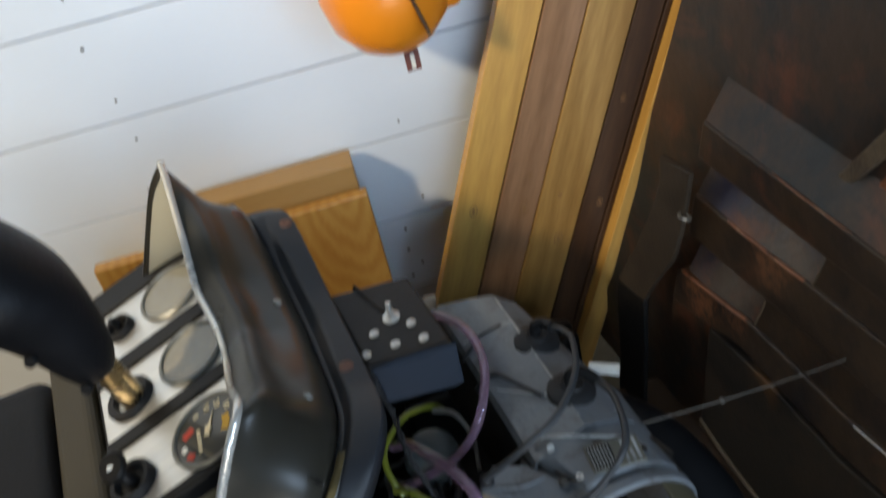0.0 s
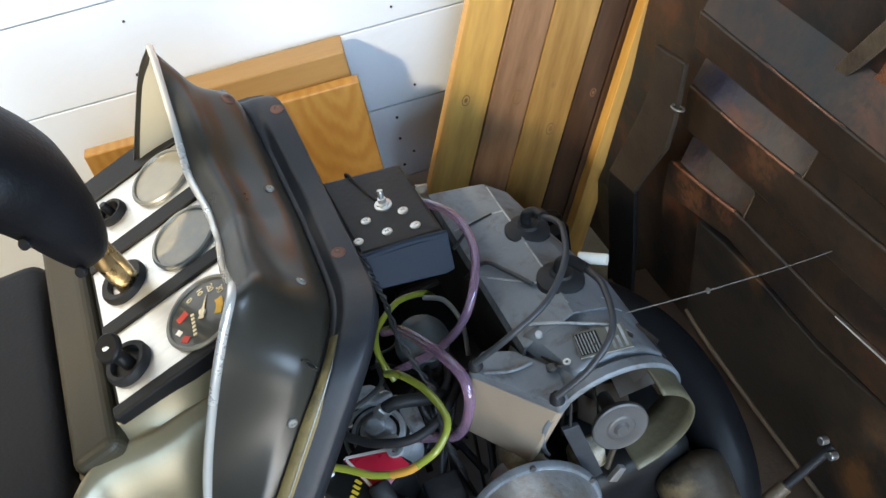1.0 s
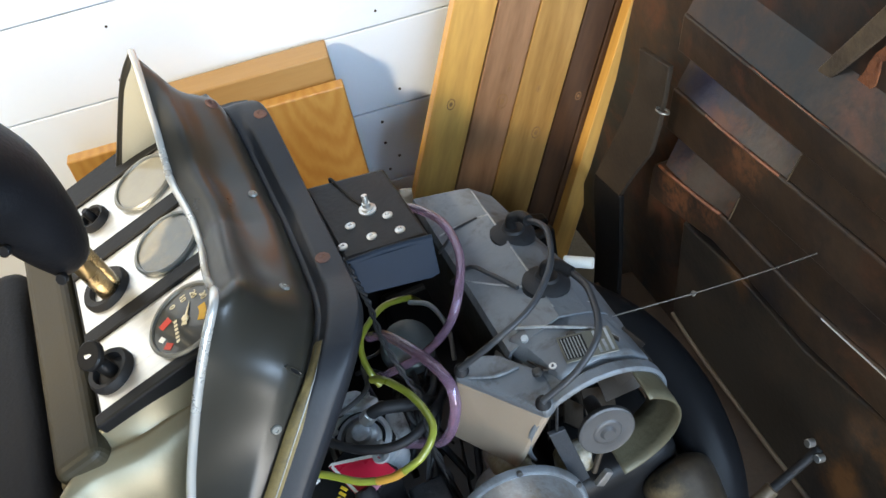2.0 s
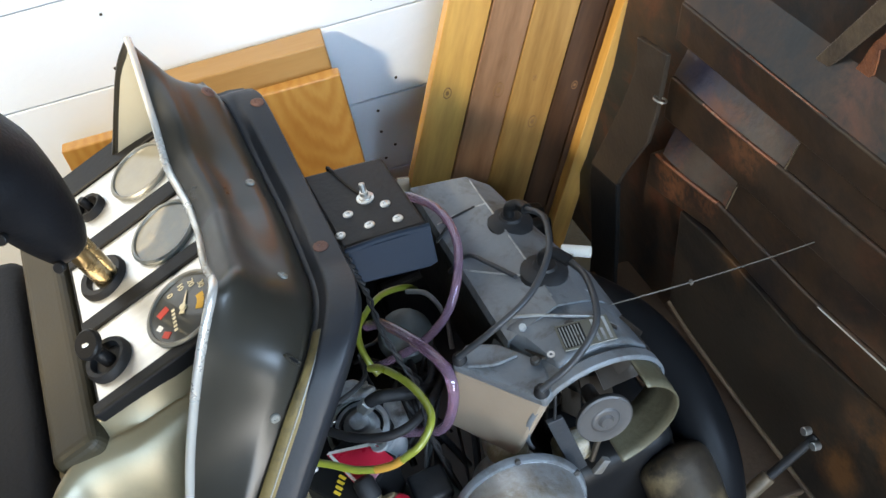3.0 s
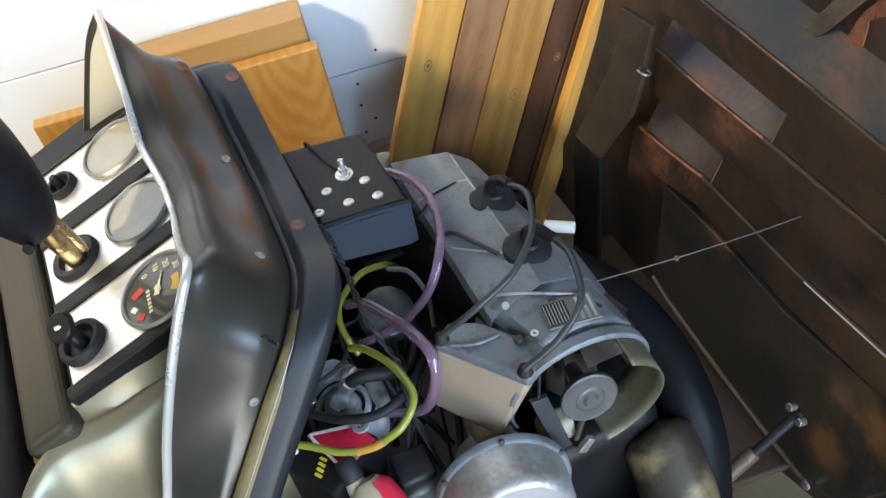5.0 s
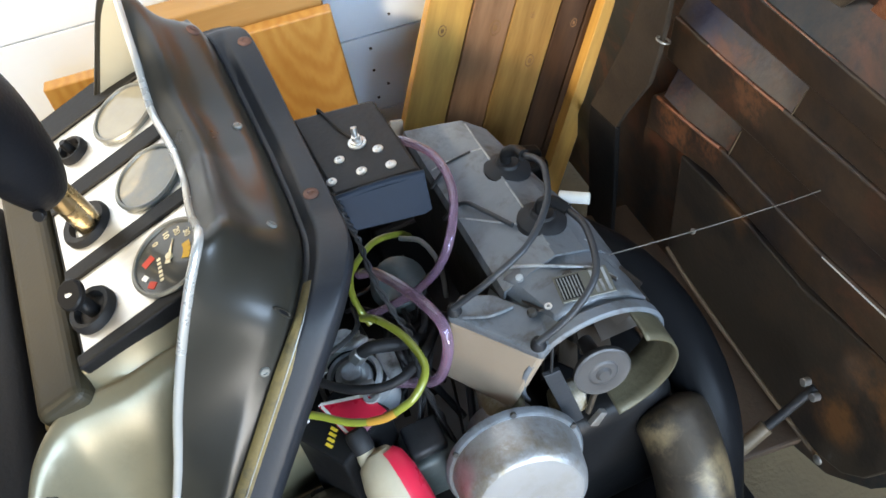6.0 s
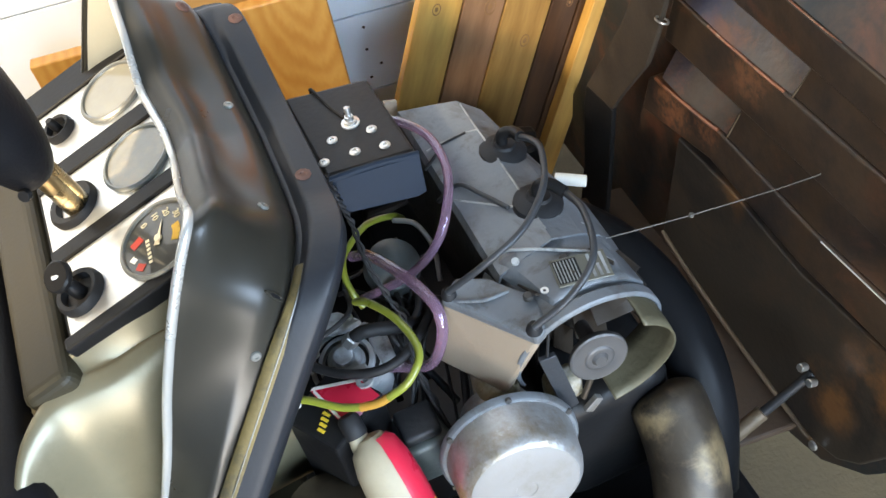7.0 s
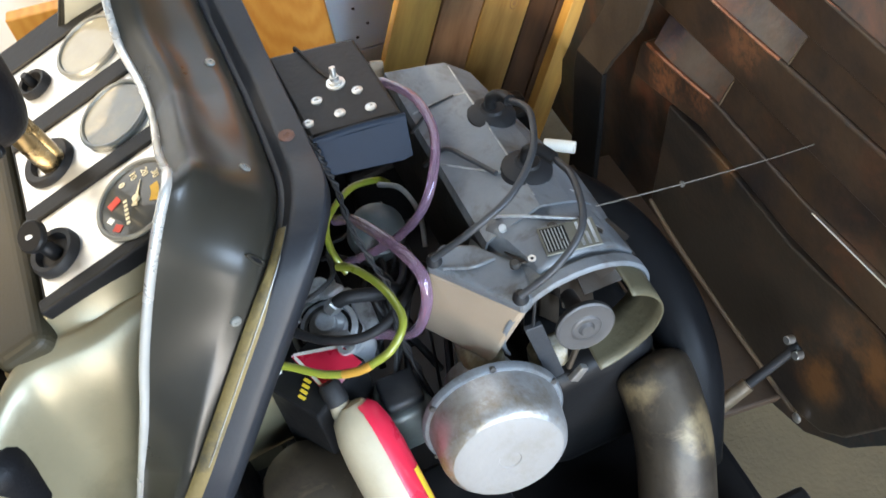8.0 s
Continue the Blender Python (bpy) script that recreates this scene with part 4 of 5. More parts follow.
part("far_bracket", prism([(0.247, 0.565), (0.252, 0.588), (0.268, 0.582), (0.264, 0.55), (0.254, 0.545)], -0.103, -0.0985, 0.0012, Matrix(((1, 0, 0, 0), (0, 0, -1, 0), (0, 1, 0, 0), (0, 0, 0, 1)))), BEIGE, sled, "small beige bracket")


def plug_cap(f, l, z, out):
    cap = part("plug_boot", lathe([(0.0275, -0.006), (0.027, 0.002), (0.021, 0.007), (0.014, 0.009), (0.012, 0.012), (0, 0.012)], Matrix.Translation((f, l, z)) @ pose(0, 0, 0, 0, 10, 0), 24), RUBBER, sled, "black rubber spark plug seal", True)
    part("plug_cap", hose([(f, l, z), (f + 0.002, l + 0.002, z + 0.022), (f + 0.012, l - 0.006, z + 0.028), out], 0.0068, 12, 6), BLACK, cap, "black angled plug cap", True)


plug_cap(0.338, -0.058, 0.595, (0.352, -0.08, 0.628))
plug_cap(0.336, -0.15, 0.598, (0.358, -0.172, 0.622))
def fan():
    m = along((0.326, -0.165, 0.52), (0.323, -0.3, 0.505))
    # on this axis 90 degrees is the far-up side and 0 the front of the sled
    h = part("fan_housing", lathe([(0.072, 0.0), (0.078, 0.03), (0.08, 0.08), (0.08, 0.1), (0.084, 0.103), (0.085, 0.114), (0.082, 0.118)], m, 56, FAN_ARC), SHROUD, sled, "grey cast round fan housing", True)
    thick(h, 0.003)
    s = part("fan_scroll", lathe([(0.079, 0.1), (0.08, 0.118), (0.081, 0.14), (0.0805, 0.152)], m, 48, SCROLL_ARC), SHROUD_IN, h, "olive inside of cut housing", True)
    thick(s, 0.0025)
    part("fan_back", lathe([(0.078, 0.03), (0.05, 0.025), (0, 0.025)], m, 40), HOOD_DK, h, "", True)
    part("fan_hub", lathe([(0, 0.117), (0.006, 0.117), (0.0075, 0.1155), (0.009, 0.114), (0.013, 0.1145), (0.0155, 0.1135), (0.0165, 0.1125), (0.026, 0.1115), (0.0295, 0.1123), (0.0315, 0.111), (0.0318, 0.107), (0.0295, 0.1035), (0.01, 0.099), (0.008, 0.06)], along((0.334, -0.194, 0.494), (0.323, -0.295, 0.513)), 44), FANHUB, h, "smoky stepped plastic fan hub", True)
    for k in range(12):
        bm = box((0.03, -0.001, 0.06), (0.076, 0.001, 0.09), 0, 1)
        bmesh.ops.transform(bm, matrix=m @ pose(0, 0, 0, 0, 0, 30 * k) @ pose(0, 0, 0, 30, 0, 0), verts=bm.verts)
        part("fan_blade", bm, HOOD_DK, h)
    part("stay", rod((0.328, -0.288, 0.488), (0.304, -0.297, 0.44), 0.0035, seg=10), RUSTPIPE, h, "tan cast stay", True)
    part("tan_boss", box((0.27, -0.29, 0.43), (0.31, -0.26, 0.465), 0.008, 3), TAN, h, "", True)
    pl = part("maker_plate", box((-0.029, -0.017, -0.001), (0.029, 0.017, 0.001), 0.0006, 1), SHROUD_OL, h, "small olive riveted plate")
    pl.matrix_basis = Matrix.Translation((0.334, -0.249, 0.596)) @ pose(0, 0, 0, 4, 6, -8)
    for k in range(3):
        part("text_bar", box((0.009 + k * 0.0065, -0.014, 0.001), (0.012 + k * 0.0065, 0.001 + 0.0135 * (k != 1), 0.0016)), WORN, pl, "pale printed bar")
    part("text_field", box((-0.027, -0.014, 0.001), (-0.002, 0.014, 0.0014)), BLACK, pl, "dark printed field")
    for k in range(7):
        part("text_bar", box((-0.026 + k * 0.0034, -0.013, 0.0014), (-0.0248 + k * 0.0034, 0.013, 0.0018)), PRINT, pl)
    for p in ((0.275, -0.246, 0.582), (0.325, -0.229, 0.592)):
        part("bolt", lathe([(0.0055, 0), (0.0055, 0.004), (0.004, 0.0055), (0, 0.0055)], Matrix.Translation(p), 12), NAIL, h, "dark bolt head", True)
    part("eyelet", lathe([(0.0018, 0), (0.0042, 0), (0.0042, 0.0016), (0.0018, 0.0016), (0.0018, 0)], Matrix.Translation((0.291, -0.252, 0.59)), 16), STEEL, h, "small bright eyelet", True)
    part("stub", rod((0.283, -0.202, 0.583), (0.281, -0.206, 0.594), 0.0042, seg=12), WORN, h, "pale stub", True)
    part("worn_ridge", hose([(0.28, -0.184, 0.588), (0.3, -0.2, 0.595), (0.325, -0.217, 0.5965), (0.354, -0.232, 0.591), (0.372, -0.247, 0.58)], 0.0018, 6), WORN, h, "worn pale ridge", True)
    rows = []
    for i in range(9):
        t = i / 8
        rows.append([(0.262 + 0.03 * t, -0.19 - 0.075 * t, 0.572), (0.275 + 0.022 * t, -0.19 - 0.078 * t, 0.583 + 0.003 * t), (0.31, -0.19 - 0.08 * t, 0.59), (0.34, -0.19 - 0.08 * t, 0.59), (0.366 + 0.004 * t, -0.192 - 0.078 * t, 0.58 - 0.004 * t), (0.386 + 0.004 * t, -0.2 - 0.07 * t, 0.555)])
    b = part("bridge", sheet(rows), SHROUD, h, "grey casting bridging shroud and housing", True)
    thick(b, 0.004)


FAN_ARC, SCROLL_ARC = (-20, 200), (-80, 60)
fan()


def intake():
    top = [(0.198, -0.2), (0.222, -0.183), (0.252, -0.2), (0.286, -0.248), (0.276, -0.284), (0.262, -0.29)]
    low = [(0.172, -0.196), (0.2, -0.17), (0.235, -0.19), (0.262, -0.235), (0.25, -0.262), (0.224, -0.278)]
    b = part("intake_box", frustum([(*p, 0.482) for p in low], [(*p, 0.566) for p in top], 0.004), BEIGE, sled, "beige plastic intake box")
    part("lid", frustum([(0.27 + (x - 0.27) * 1.03, -0.235 + (y + 0.235) * 1.05, 0.564) for x, y in top], [(0.27 + (x - 0.27) * 1.0, -0.235 + (y + 0.235) * 1.02, 0.578) for x, y in top], 0.004), SHROUD, b, "grey lid with raised rim")
    part("lid_rib", hose([(0.212, -0.212, 0.578), (0.228, -0.222, 0.58), (0.24, -0.226, 0.58), (0.262, -0.226, 0.579)], 0.0022, 8), SHROUD, b, "", True)
    for p in ((0.207, -0.2), (0.264, -0.281)):
        part("wire_boot", lathe([(0.0085, 0), (0.0075, 0.006), (0.0045, 0.011), (0, 0.011)], Matrix.Translation((*p, 0.577)), 14), RUBBER, b, "black rubber grommet", True)
    part("gasket", hose([(0.288, -0.25, 0.572), (0.28, -0.277, 0.563), (0.272, -0.286, 0.53)], 0.0018, 6), RUBBER, b, "black sealing bead", True)
    part("foot", box((0.2, -0.275, 0.42), (0.245, -0.225, 0.484), 0.012, 3), TAN, b, "tan corroded casting", True)


intake()


def starter_can():
    m = along((0.208, -0.309, 0.44), (0.1954, -0.409, 0.46))
    c = part("starter_can", lathe([(0.04, -0.05), (0.045, -0.004), (0.0735, 0.0), (0.0738, 0.007), (0.0705, 0.009), (0.0695, 0.02), (0.067, 0.045), (0.064, 0.054), (0.058, 0.06), (0.05, 0.0625), (0.03, 0.063), (0, 0.063)], m, 56), CASTALU, sled, "dull silver cast starter can", True)
    part("can_face", lathe([(0.0575, 0.0605), (0.05, 0.0636), (0.03, 0.0642), (0.012, 0.0642), (0.011, 0.0632), (0, 0.0632)], m, 48), CANFACE, c, "pale dusty end of the can", True)
    part("can_rim", lathe([(0.073, -0.002), (0.0765, 0.001), (0.0762, 0.006), (0.074, 0.0085), (0.07, 0.009)], m, 56), SHROUD, c, "", True)
    for k in range(6):
        q = m @ Vector((0.0738 * math.cos(k * 1.05 + 0.4), 0.0738 * math.sin(k * 1.05 + 0.4), 0.006))
        part("bolt", rod(q, q + (m.to_3x3() @ Vector((0, 0, 0.004))), 0.0035, seg=10), NAIL, c, "", True)


starter_can()
part("bracket", frustum([(0.262, -0.289, 0.532), (0.281, -0.289, 0.53), (0.297, -0.301, 0.44), (0.279, -0.301, 0.436)], [(0.262, -0.283, 0.532), (0.281, -0.283, 0.53), (0.297, -0.295, 0.44), (0.279, -0.295, 0.436)], 0.001), LIP_G, sled, "dark grey tapered bracket strip")
part("bracket_foot", frustum([(0.302, -0.303, 0.42), (0.318, -0.303, 0.437), (0.325, -0.303, 0.43), (0.312, -0.303, 0.412)], [(0.302, -0.296, 0.42), (0.318, -0.296, 0.437), (0.325, -0.296, 0.43), (0.312, -0.296, 0.412)], 0.001), CASTALU, sled, "pale cast foot")

# exhaust and cooling hoses on the front of the engine
part("exhaust_hose", hose([(0.39, -0.06, 0.45), (0.435, -0.14, 0.44), (0.455, -0.21, 0.415), (0.458, -0.27, 0.38), (0.45, -0.32, 0.33), (0.425, -0.37, 0.25)], 0.036, 20), PIPE, sled, "black fat ribbed rubber duct", True)
part("muffler", hose([(0.402, -0.29, 0.38), (0.402, -0.325, 0.36), (0.392, -0.375, 0.33), (0.37, -0.43, 0.27)], 0.044, 24, rounded=True), RUSTPIPE, sled, "heat-stained brown exhaust pipe", True)
part("crank_case", box((0.27, -0.3, 0.2), (0.42, -0.12, 0.42), 0.03, 4), BLACK, sled, "", True)
part("white_bar", rod((0.404, -0.045, 0.5), (0.434, -0.068, 0.5), 0.0075, seg=14), DIAL_WHITE, sled, "short white tube", True)


# ---- carburettor ----
def carburettor():
    c = part("carburettor", box((0.055, -0.18, 0.41), (0.13, -0.1, 0.47), 0.01, 3), CARB, sled, "dirty cast carburettor", True)
    m = Matrix.Translation((0.088, -0.152, 0.468)) @ pose(0, 0, 0, 6, -6, 0)
    part("float_cap", lathe([(0.043, 0), (0.043, 0.008), (0.038, 0.01), (0.037, 0.006), (0.033, 0.006), (0.032, 0.013), (0.027, 0.014), (0.026, 0.009), (0.021, 0.009), (0.02, 0.019), (0.012, 0.02), (0.011, 0.026), (0, 0.027)], m, 36), CARB, c, "stepped round cap", True)
    for r in (0.0352, 0.0236):
        part("groove", lathe([(r - 0.002, 0.0064), (r - 0.002, 0.0092), (r + 0.0018, 0.0092), (r + 0.0018, 0.0064)], m, 36), RUBBER, c, "dark ring in the groove", True)
    part("brass_nut", rod((0.095, -0.146, 0.498), (0.104, -0.1495, 0.51), 0.0092, seg=6), STEEL, c, "bright hexagon nut")
    part("lug", prism([(0.08, -0.175), (0.104, -0.175), (0.106, -0.195), (0.1, -0.205), (0.09, -0.203)], 0.488, 0.495, 0.002), CARB, c, "cast lug with hole")
    part("lug_eye", lathe([(0.004, 0), (0.0095, 0), (0.0095, 0.005), (0.0045, 0.005), (0.0045, -0.006)], Matrix.Translation((0.095, -0.199, 0.494)), 18), WORN, c, "", True)
    part("arm", prism([(0.068, -0.088), (0.1, -0.096), (0.12, -0.12), (0.1, -0.125), (0.066, -0.115)], 0.486, 0.496, 0.003), CARB, c, "cast top arm")
    part("arm", prism([(0.118, -0.14), (0.14, -0.132), (0.138, -0.18), (0.122, -0.185)], 0.476, 0.486, 0.003), CARB, c)
    for p in ((0.08, -0.095, 0.496), (0.108, -0.112, 0.496), (0.058, -0.13, 0.48)):
        part("screw", rod(p, (p[0], p[1], p[2] + 0.004), 0.005, seg=12), STEEL, c, "", True)


carburettor()
pump = part("fuel_pump", lathe([(0.03, 0), (0.034, 0.01), (0.032, 0.03), (0.02, 0.04), (0, 0.042)], Matrix.Translation((0.176, -0.062, 0.478)) @ pose(0, 0, 0, 20, 10, 0), 24), PUMP, sled, "grey-green round fuel pump", True)
part("coil", box((0.1, -0.27, 0.36), (0.16, -0.215, 0.435), 0.008, 3), PUMP, sled, "dark blue-grey coil block", True)
# plain black block, added to carry the leaning bottle
part("bottle_rest", box((0.03, -0.45, 0.17), (0.2, -0.29, 0.352), 0.008, 3), BLACK, sled, "black block added under the bottle", True)
part("clutch_guard", lathe([(0, 0.026), (0.03, 0.024), (0.05, 0.014), (0.056, 0), (0.056, -0.05)], Matrix.Translation((0.005, -0.275, 0.39)), 32), RUSTPIPE, sled, "brown domed clutch guard", True)
line_pts = [(-0.02, -0.17, 0.465), (0.01, -0.2, 0.468), (0.035, -0.226, 0.462), (0.055, -0.25, 0.44)]
part("breather_hose", hose(line_pts, 0.003, 8), PALE_H, sled, "thin pale hose", True)
part("connector", box((0.004, -0.196, 0.488), (0.024, -0.182, 0.5), 0.003, 2), PALE_H, sled, "white wire connector", True)
part("coil_cap", box((0.108, -0.262, 0.434), (0.152, -0.22, 0.45), 0.005, 3), LIP_G, sled, "", True)


# ---- hoses and wires ----
def line(name, pts, r, material, label, seg=10):
    return part(name, hose(pts, r, seg), material, sled, label, True)


line("fuel_hose", [(0.245, 0.06, 0.592), (0.254, 0.042, 0.6), (0.27, -0.011, 0.612), (0.267, -0.069, 0.612), (0.244, -0.115, 0.6), (0.22, -0.128, 0.57), (0.189, -0.116, 0.53), (0.154, -0.097, 0.5), (0.13, -0.08, 0.48)], 0.0053, PURPLE, "translucent purple fuel hose", 14)
line("fuel_hose", [(0.14, -0.05, 0.52), (0.154, -0.074, 0.54), (0.167, -0.116, 0.56), (0.18, -0.169, 0.58), (0.189, -0.21, 0.58), (0.184, -0.225, 0.55), (0.166, -0.216, 0.5), (0.136, -0.182, 0.47), (0.115, -0.165, 0.462)], 0.0064, PURPLE, "translucent purple fuel hose", 14)
line("primer_hose", [(0.22, 0.01, 0.48), (0.205, -0.005, 0.508), (0.17, -0.018, 0.525), (0.135, -0.049, 0.53), (0.124, -0.071, 0.53), (0.122, -0.092, 0.52), (0.128, -0.11, 0.5)], 0.004, YELLOW, "yellow-green primer hose")
line("primer_hose", [(0.12, -0.125, 0.535), (0.132, -0.146, 0.55), (0.15, -0.191, 0.56), (0.155, -0.236, 0.56), (0.134, -0.257, 0.55), (0.108, -0.256, 0.535)], 0.0044, YELLOW, "yellow-green primer hose")
# reflection of the red print nearby, painted as an orange stretch of hose
line("hose_red_glow", [(0.109, -0.256, 0.5355), (0.097, -0.253, 0.5295), (0.08, -0.245, 0.523)], 0.0047, ORANGE_H, "red reflection painted orange on the yellow hose")
line("primer_hose", [(0.081, -0.2455, 0.5235), (0.06, -0.232, 0.52), (0.035, -0.21, 0.52), (0.01, -0.19, 0.515), (-0.02, -0.17, 0.5)], 0.0044, YELLOW, "yellow-green primer hose")
line("breather_hose", [(0.205, -0.01, 0.505), (0.225, -0.035, 0.512), (0.232, -0.07, 0.5), (0.225, -0.095, 0.47)], 0.0032, PRINT, "grey thin hose")
core = smooth_line([(0.143, -0.05, 0.657), (0.143, -0.073, 0.65), (0.146, -0.072, 0.625), (0.148, -0.09, 0.612), (0.145, -0.131, 0.6), (0.151, -0.161, 0.57), (0.16, -0.177, 0.53), (0.152, -0.209, 0.5), (0.158, -0.24, 0.45)], 9)
for turn in (0.0, math.pi):
    line("twisted_wire", [q + Vector((math.cos(i * 0.85 + turn), math.sin(i * 0.85 + turn), 0)) * 0.0021 for i, q in enumerate(core)], 0.0019, RUBBER, "black twisted wire pair", 6)
line("fuel_elbow", [(0.098, -0.147, 0.502), (0.11, -0.15, 0.512), (0.123, -0.154, 0.515), (0.148, -0.158, 0.508), (0.17, -0.15, 0.49), (0.185, -0.135, 0.465)], 0.0078, RUBBER, "thick black rubber elbow", 12)
line("throttle_cable", [(0.04, -0.15, 0.515), (0.058, -0.151, 0.53), (0.09, -0.146, 0.535), (0.111, -0.129, 0.53), (0.116, -0.097, 0.52), (0.11, -0.07, 0.49)], 0.003, RUBBER, "black throttle cable", 8)
line("ignition_lead", [(0.352, -0.08, 0.628), (0.358, -0.1, 0.636), (0.356, -0.125, 0.642), (0.335, -0.171, 0.645), (0.295, -0.207, 0.64), (0.249, -0.217, 0.625), (0.205, -0.204, 0.588)], 0.0037, WIRE, "black ignition lead")
line("ignition_lead", [(0.358, -0.172, 0.622), (0.358, -0.213, 0.632), (0.339, -0.267, 0.632), (0.302, -0.286, 0.612), (0.262, -0.285, 0.588)], 0.0038, WIRE, "black ignition lead")
line("vacuum_hose", [(0.255, -0.05, 0.55), (0.274, -0.075, 0.59), (0.288, -0.105, 0.597), (0.304, -0.144, 0.602)], 0.0028, WIRE, "thin black hose over shroud")
rng = random.Random(9)
for k in range(16):
    a = Vector((rng.uniform(0.12, 0.23), rng.uniform(-0.1, 0.0), rng.uniform(0.43, 0.48)))
    b = Vector((rng.uniform(0.12, 0.19), rng.uniform(-0.26, -0.13), rng.uniform(0.38, 0.44)))
    mid = (a + b) / 2 + Vector((rng.uniform(-0.04, 0.04), rng.uniform(-0.03, 0.03), rng.uniform(0.02, 0.05)))
    line("loom_wire", [a, a.lerp(mid, 0.6) + Vector((0.01, 0, 0.01)), mid, b], rng.choice((0.002, 0.003, 0.0045)), rng.choice((WIRE, WIRE, RUBBER, RUBBER)), "black engine wiring", 8)
line("oil_hose", [(0.038, -0.126, 0.5), (0.046, -0.15, 0.5), (0.074, -0.183, 0.505), (0.108, -0.203, 0.51), (0.138, -0.201, 0.51), (0.167, -0.177, 0.5), (0.192, -0.141, 0.48), (0.2, -0.11, 0.46)], 0.0055, RUBBER, "black rubber hose", 12)


# ---- the open hood, standing on its front edge ----
def hood():
    lean = pose(0, 0, 0, 0, 5.7, 0)
    m = Matrix.Translation((0.57, 0, 0)) @ lean  # local: x away from the rider, y to the far side, z up the hood

    turn = m @ Matrix(((0, 0, 1, 0), (1, 0, 0, 0), (0, 1, 0, 0), (0, 0, 0, 1)))  # outlines in y and z, depth along x

    def plate(name, outline, x0, x1, material, label="", bevel=0.002, parent=None):
        return part(name, prism(outline, x0, x1, bevel, turn), material, parent or h, label)

    h = part("hood", prism([(0.4, 0.1), (0.325, 0.28), (0.255, 0.5), (0.22, 0.645), (0.155, 0.85), (0.08, 1.08), (-0.64, 1.08), (-0.61, 0.65), (-0.53, 0.4), (-0.468, 0.275), (-0.425, 0.195), (-0.36, 0.13), (-0.28, 0.1)], 0.03, 0.036, 0, turn), HOOD_B, sled, "rust-brown ribbed underside of open hood")
    end = -0.6
    plate("riser", [(0.062, 0.665), (0.056, 0.721), (end, 0.721), (end, 0.676)], 0.0, 0.03, HOOD, "dark rust-brown riser", 0.003)
    plate("riser", [(0.072, 0.538), (0.064, 0.607), (-0.16, 0.618), (end, 0.638), (end, 0.566), (-0.09, 0.546)], 0.0, 0.03, HOOD, "dark rust-brown riser", 0.003)
    plate("riser", [(0.1, 0.4), (0.094, 0.458), (0.086, 0.466), (-0.068, 0.488), (-0.25, 0.487), (end + 0.02, 0.515), (end + 0.03, 0.455), (-0.25, 0.428), (-0.06, 0.436)], 0.0, 0.03, HOOD, "dark rust-brown riser", 0.003)
    plate("rib_web", [(-0.166, 0.6195), (-0.184, 0.6685), (end, 0.6745), (end, 0.6395)], 0.004, 0.03, HOOD, "smooth brown web between risers", 0.001)
    plate("rib_web", [(-0.077, 0.489), (-0.094, 0.545), (end, 0.5645), (end + 0.02, 0.5165), (-0.25, 0.4885)], 0.004, 0.03, HOOD, "smooth brown web between risers", 0.001)
    plate("lower_panel", [(0.02, 0.405), (0.02, 0.218), (-0.05, 0.205), (-0.2, 0.19), (-0.35, 0.182), (-0.395, 0.2), (-0.425, 0.235), (-0.45, 0.29), (-0.51, 0.425), (-0.4, 0.427), (-0.25, 0.405), (-0.1, 0.412)], 0.008, 0.03, HOOD_DK, "dark oily lower panel", 0.003)
    flip = m @ Matrix(((1, 0, 0, 0), (0, 0, -1, 0), (0, 1, 0, 0), (0, 0, 0, 1)))  # outlines in x and z, depth along -y
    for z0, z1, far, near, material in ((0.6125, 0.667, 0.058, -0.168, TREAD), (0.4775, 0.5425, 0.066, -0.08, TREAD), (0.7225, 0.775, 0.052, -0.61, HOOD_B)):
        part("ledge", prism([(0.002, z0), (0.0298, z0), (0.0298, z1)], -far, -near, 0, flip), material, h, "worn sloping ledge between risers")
    for a, b, r in (((-0.08, 0.7208), (-0.215, 0.7208), 0.0011), ((-0.01, 0.6095), (-0.157, 0.6172), 0.0026), ((0.08, 0.4665), (-0.064, 0.4872), 0.0032)):
        pts = []
        for i in range(9):
            t = i / 8
            pts.append(m @ Vector((0.0012 + 0.0014 * (2 * t - 1) ** 4, a[0] + (b[0] - a[0]) * t, a[1] + (b[1] - a[1]) * t - 0.001)))
        part("worn_edge", hose(pts, r, 6, 3), HOOD_EDGE, h, "worn copper-coloured edge", True)
    part("bare_edge", hose([m @ Vector((-0.0002, -0.27 - 0.31 * i / 6, 0.4875 + 0.025 * i / 6)) for i in range(7)], 0.0011, 6, 2), STEEL, h, "thin bare metal edge", True)
    for end_y, z0, z1 in ((-0.169, 0.617, 0.664), (-0.081, 0.488, 0.538)):
        part("worn_corner", hose([m @ Vector((0.003, end_y - 0.014 * i / 4, z0 + (z1 - z0) * i / 4)) for i in range(5)], 0.0009, 6, 2), STIFF, h, "worn pale pocket end", True)
    part("lower_edge", hose([m @ Vector((0.006, y, z)) for y, z in ((0.018, 0.22), (-0.05, 0.206), (-0.2, 0.19), (-0.33, 0.182), (-0.352, 0.183))], 0.0034, 8, 4), STIFF, h, "worn rolled lower edge", True)
    part("edge_stud", lathe([(0.007, 0), (0.007, 0.003), (0.004, 0.005), (0, 0.005)], m @ Matrix.Translation((0.003, -0.36, 0.186)) @ pose(0, 0, 0, 0, -90, 0), 12), STEEL, h, "bright worn stud", True)

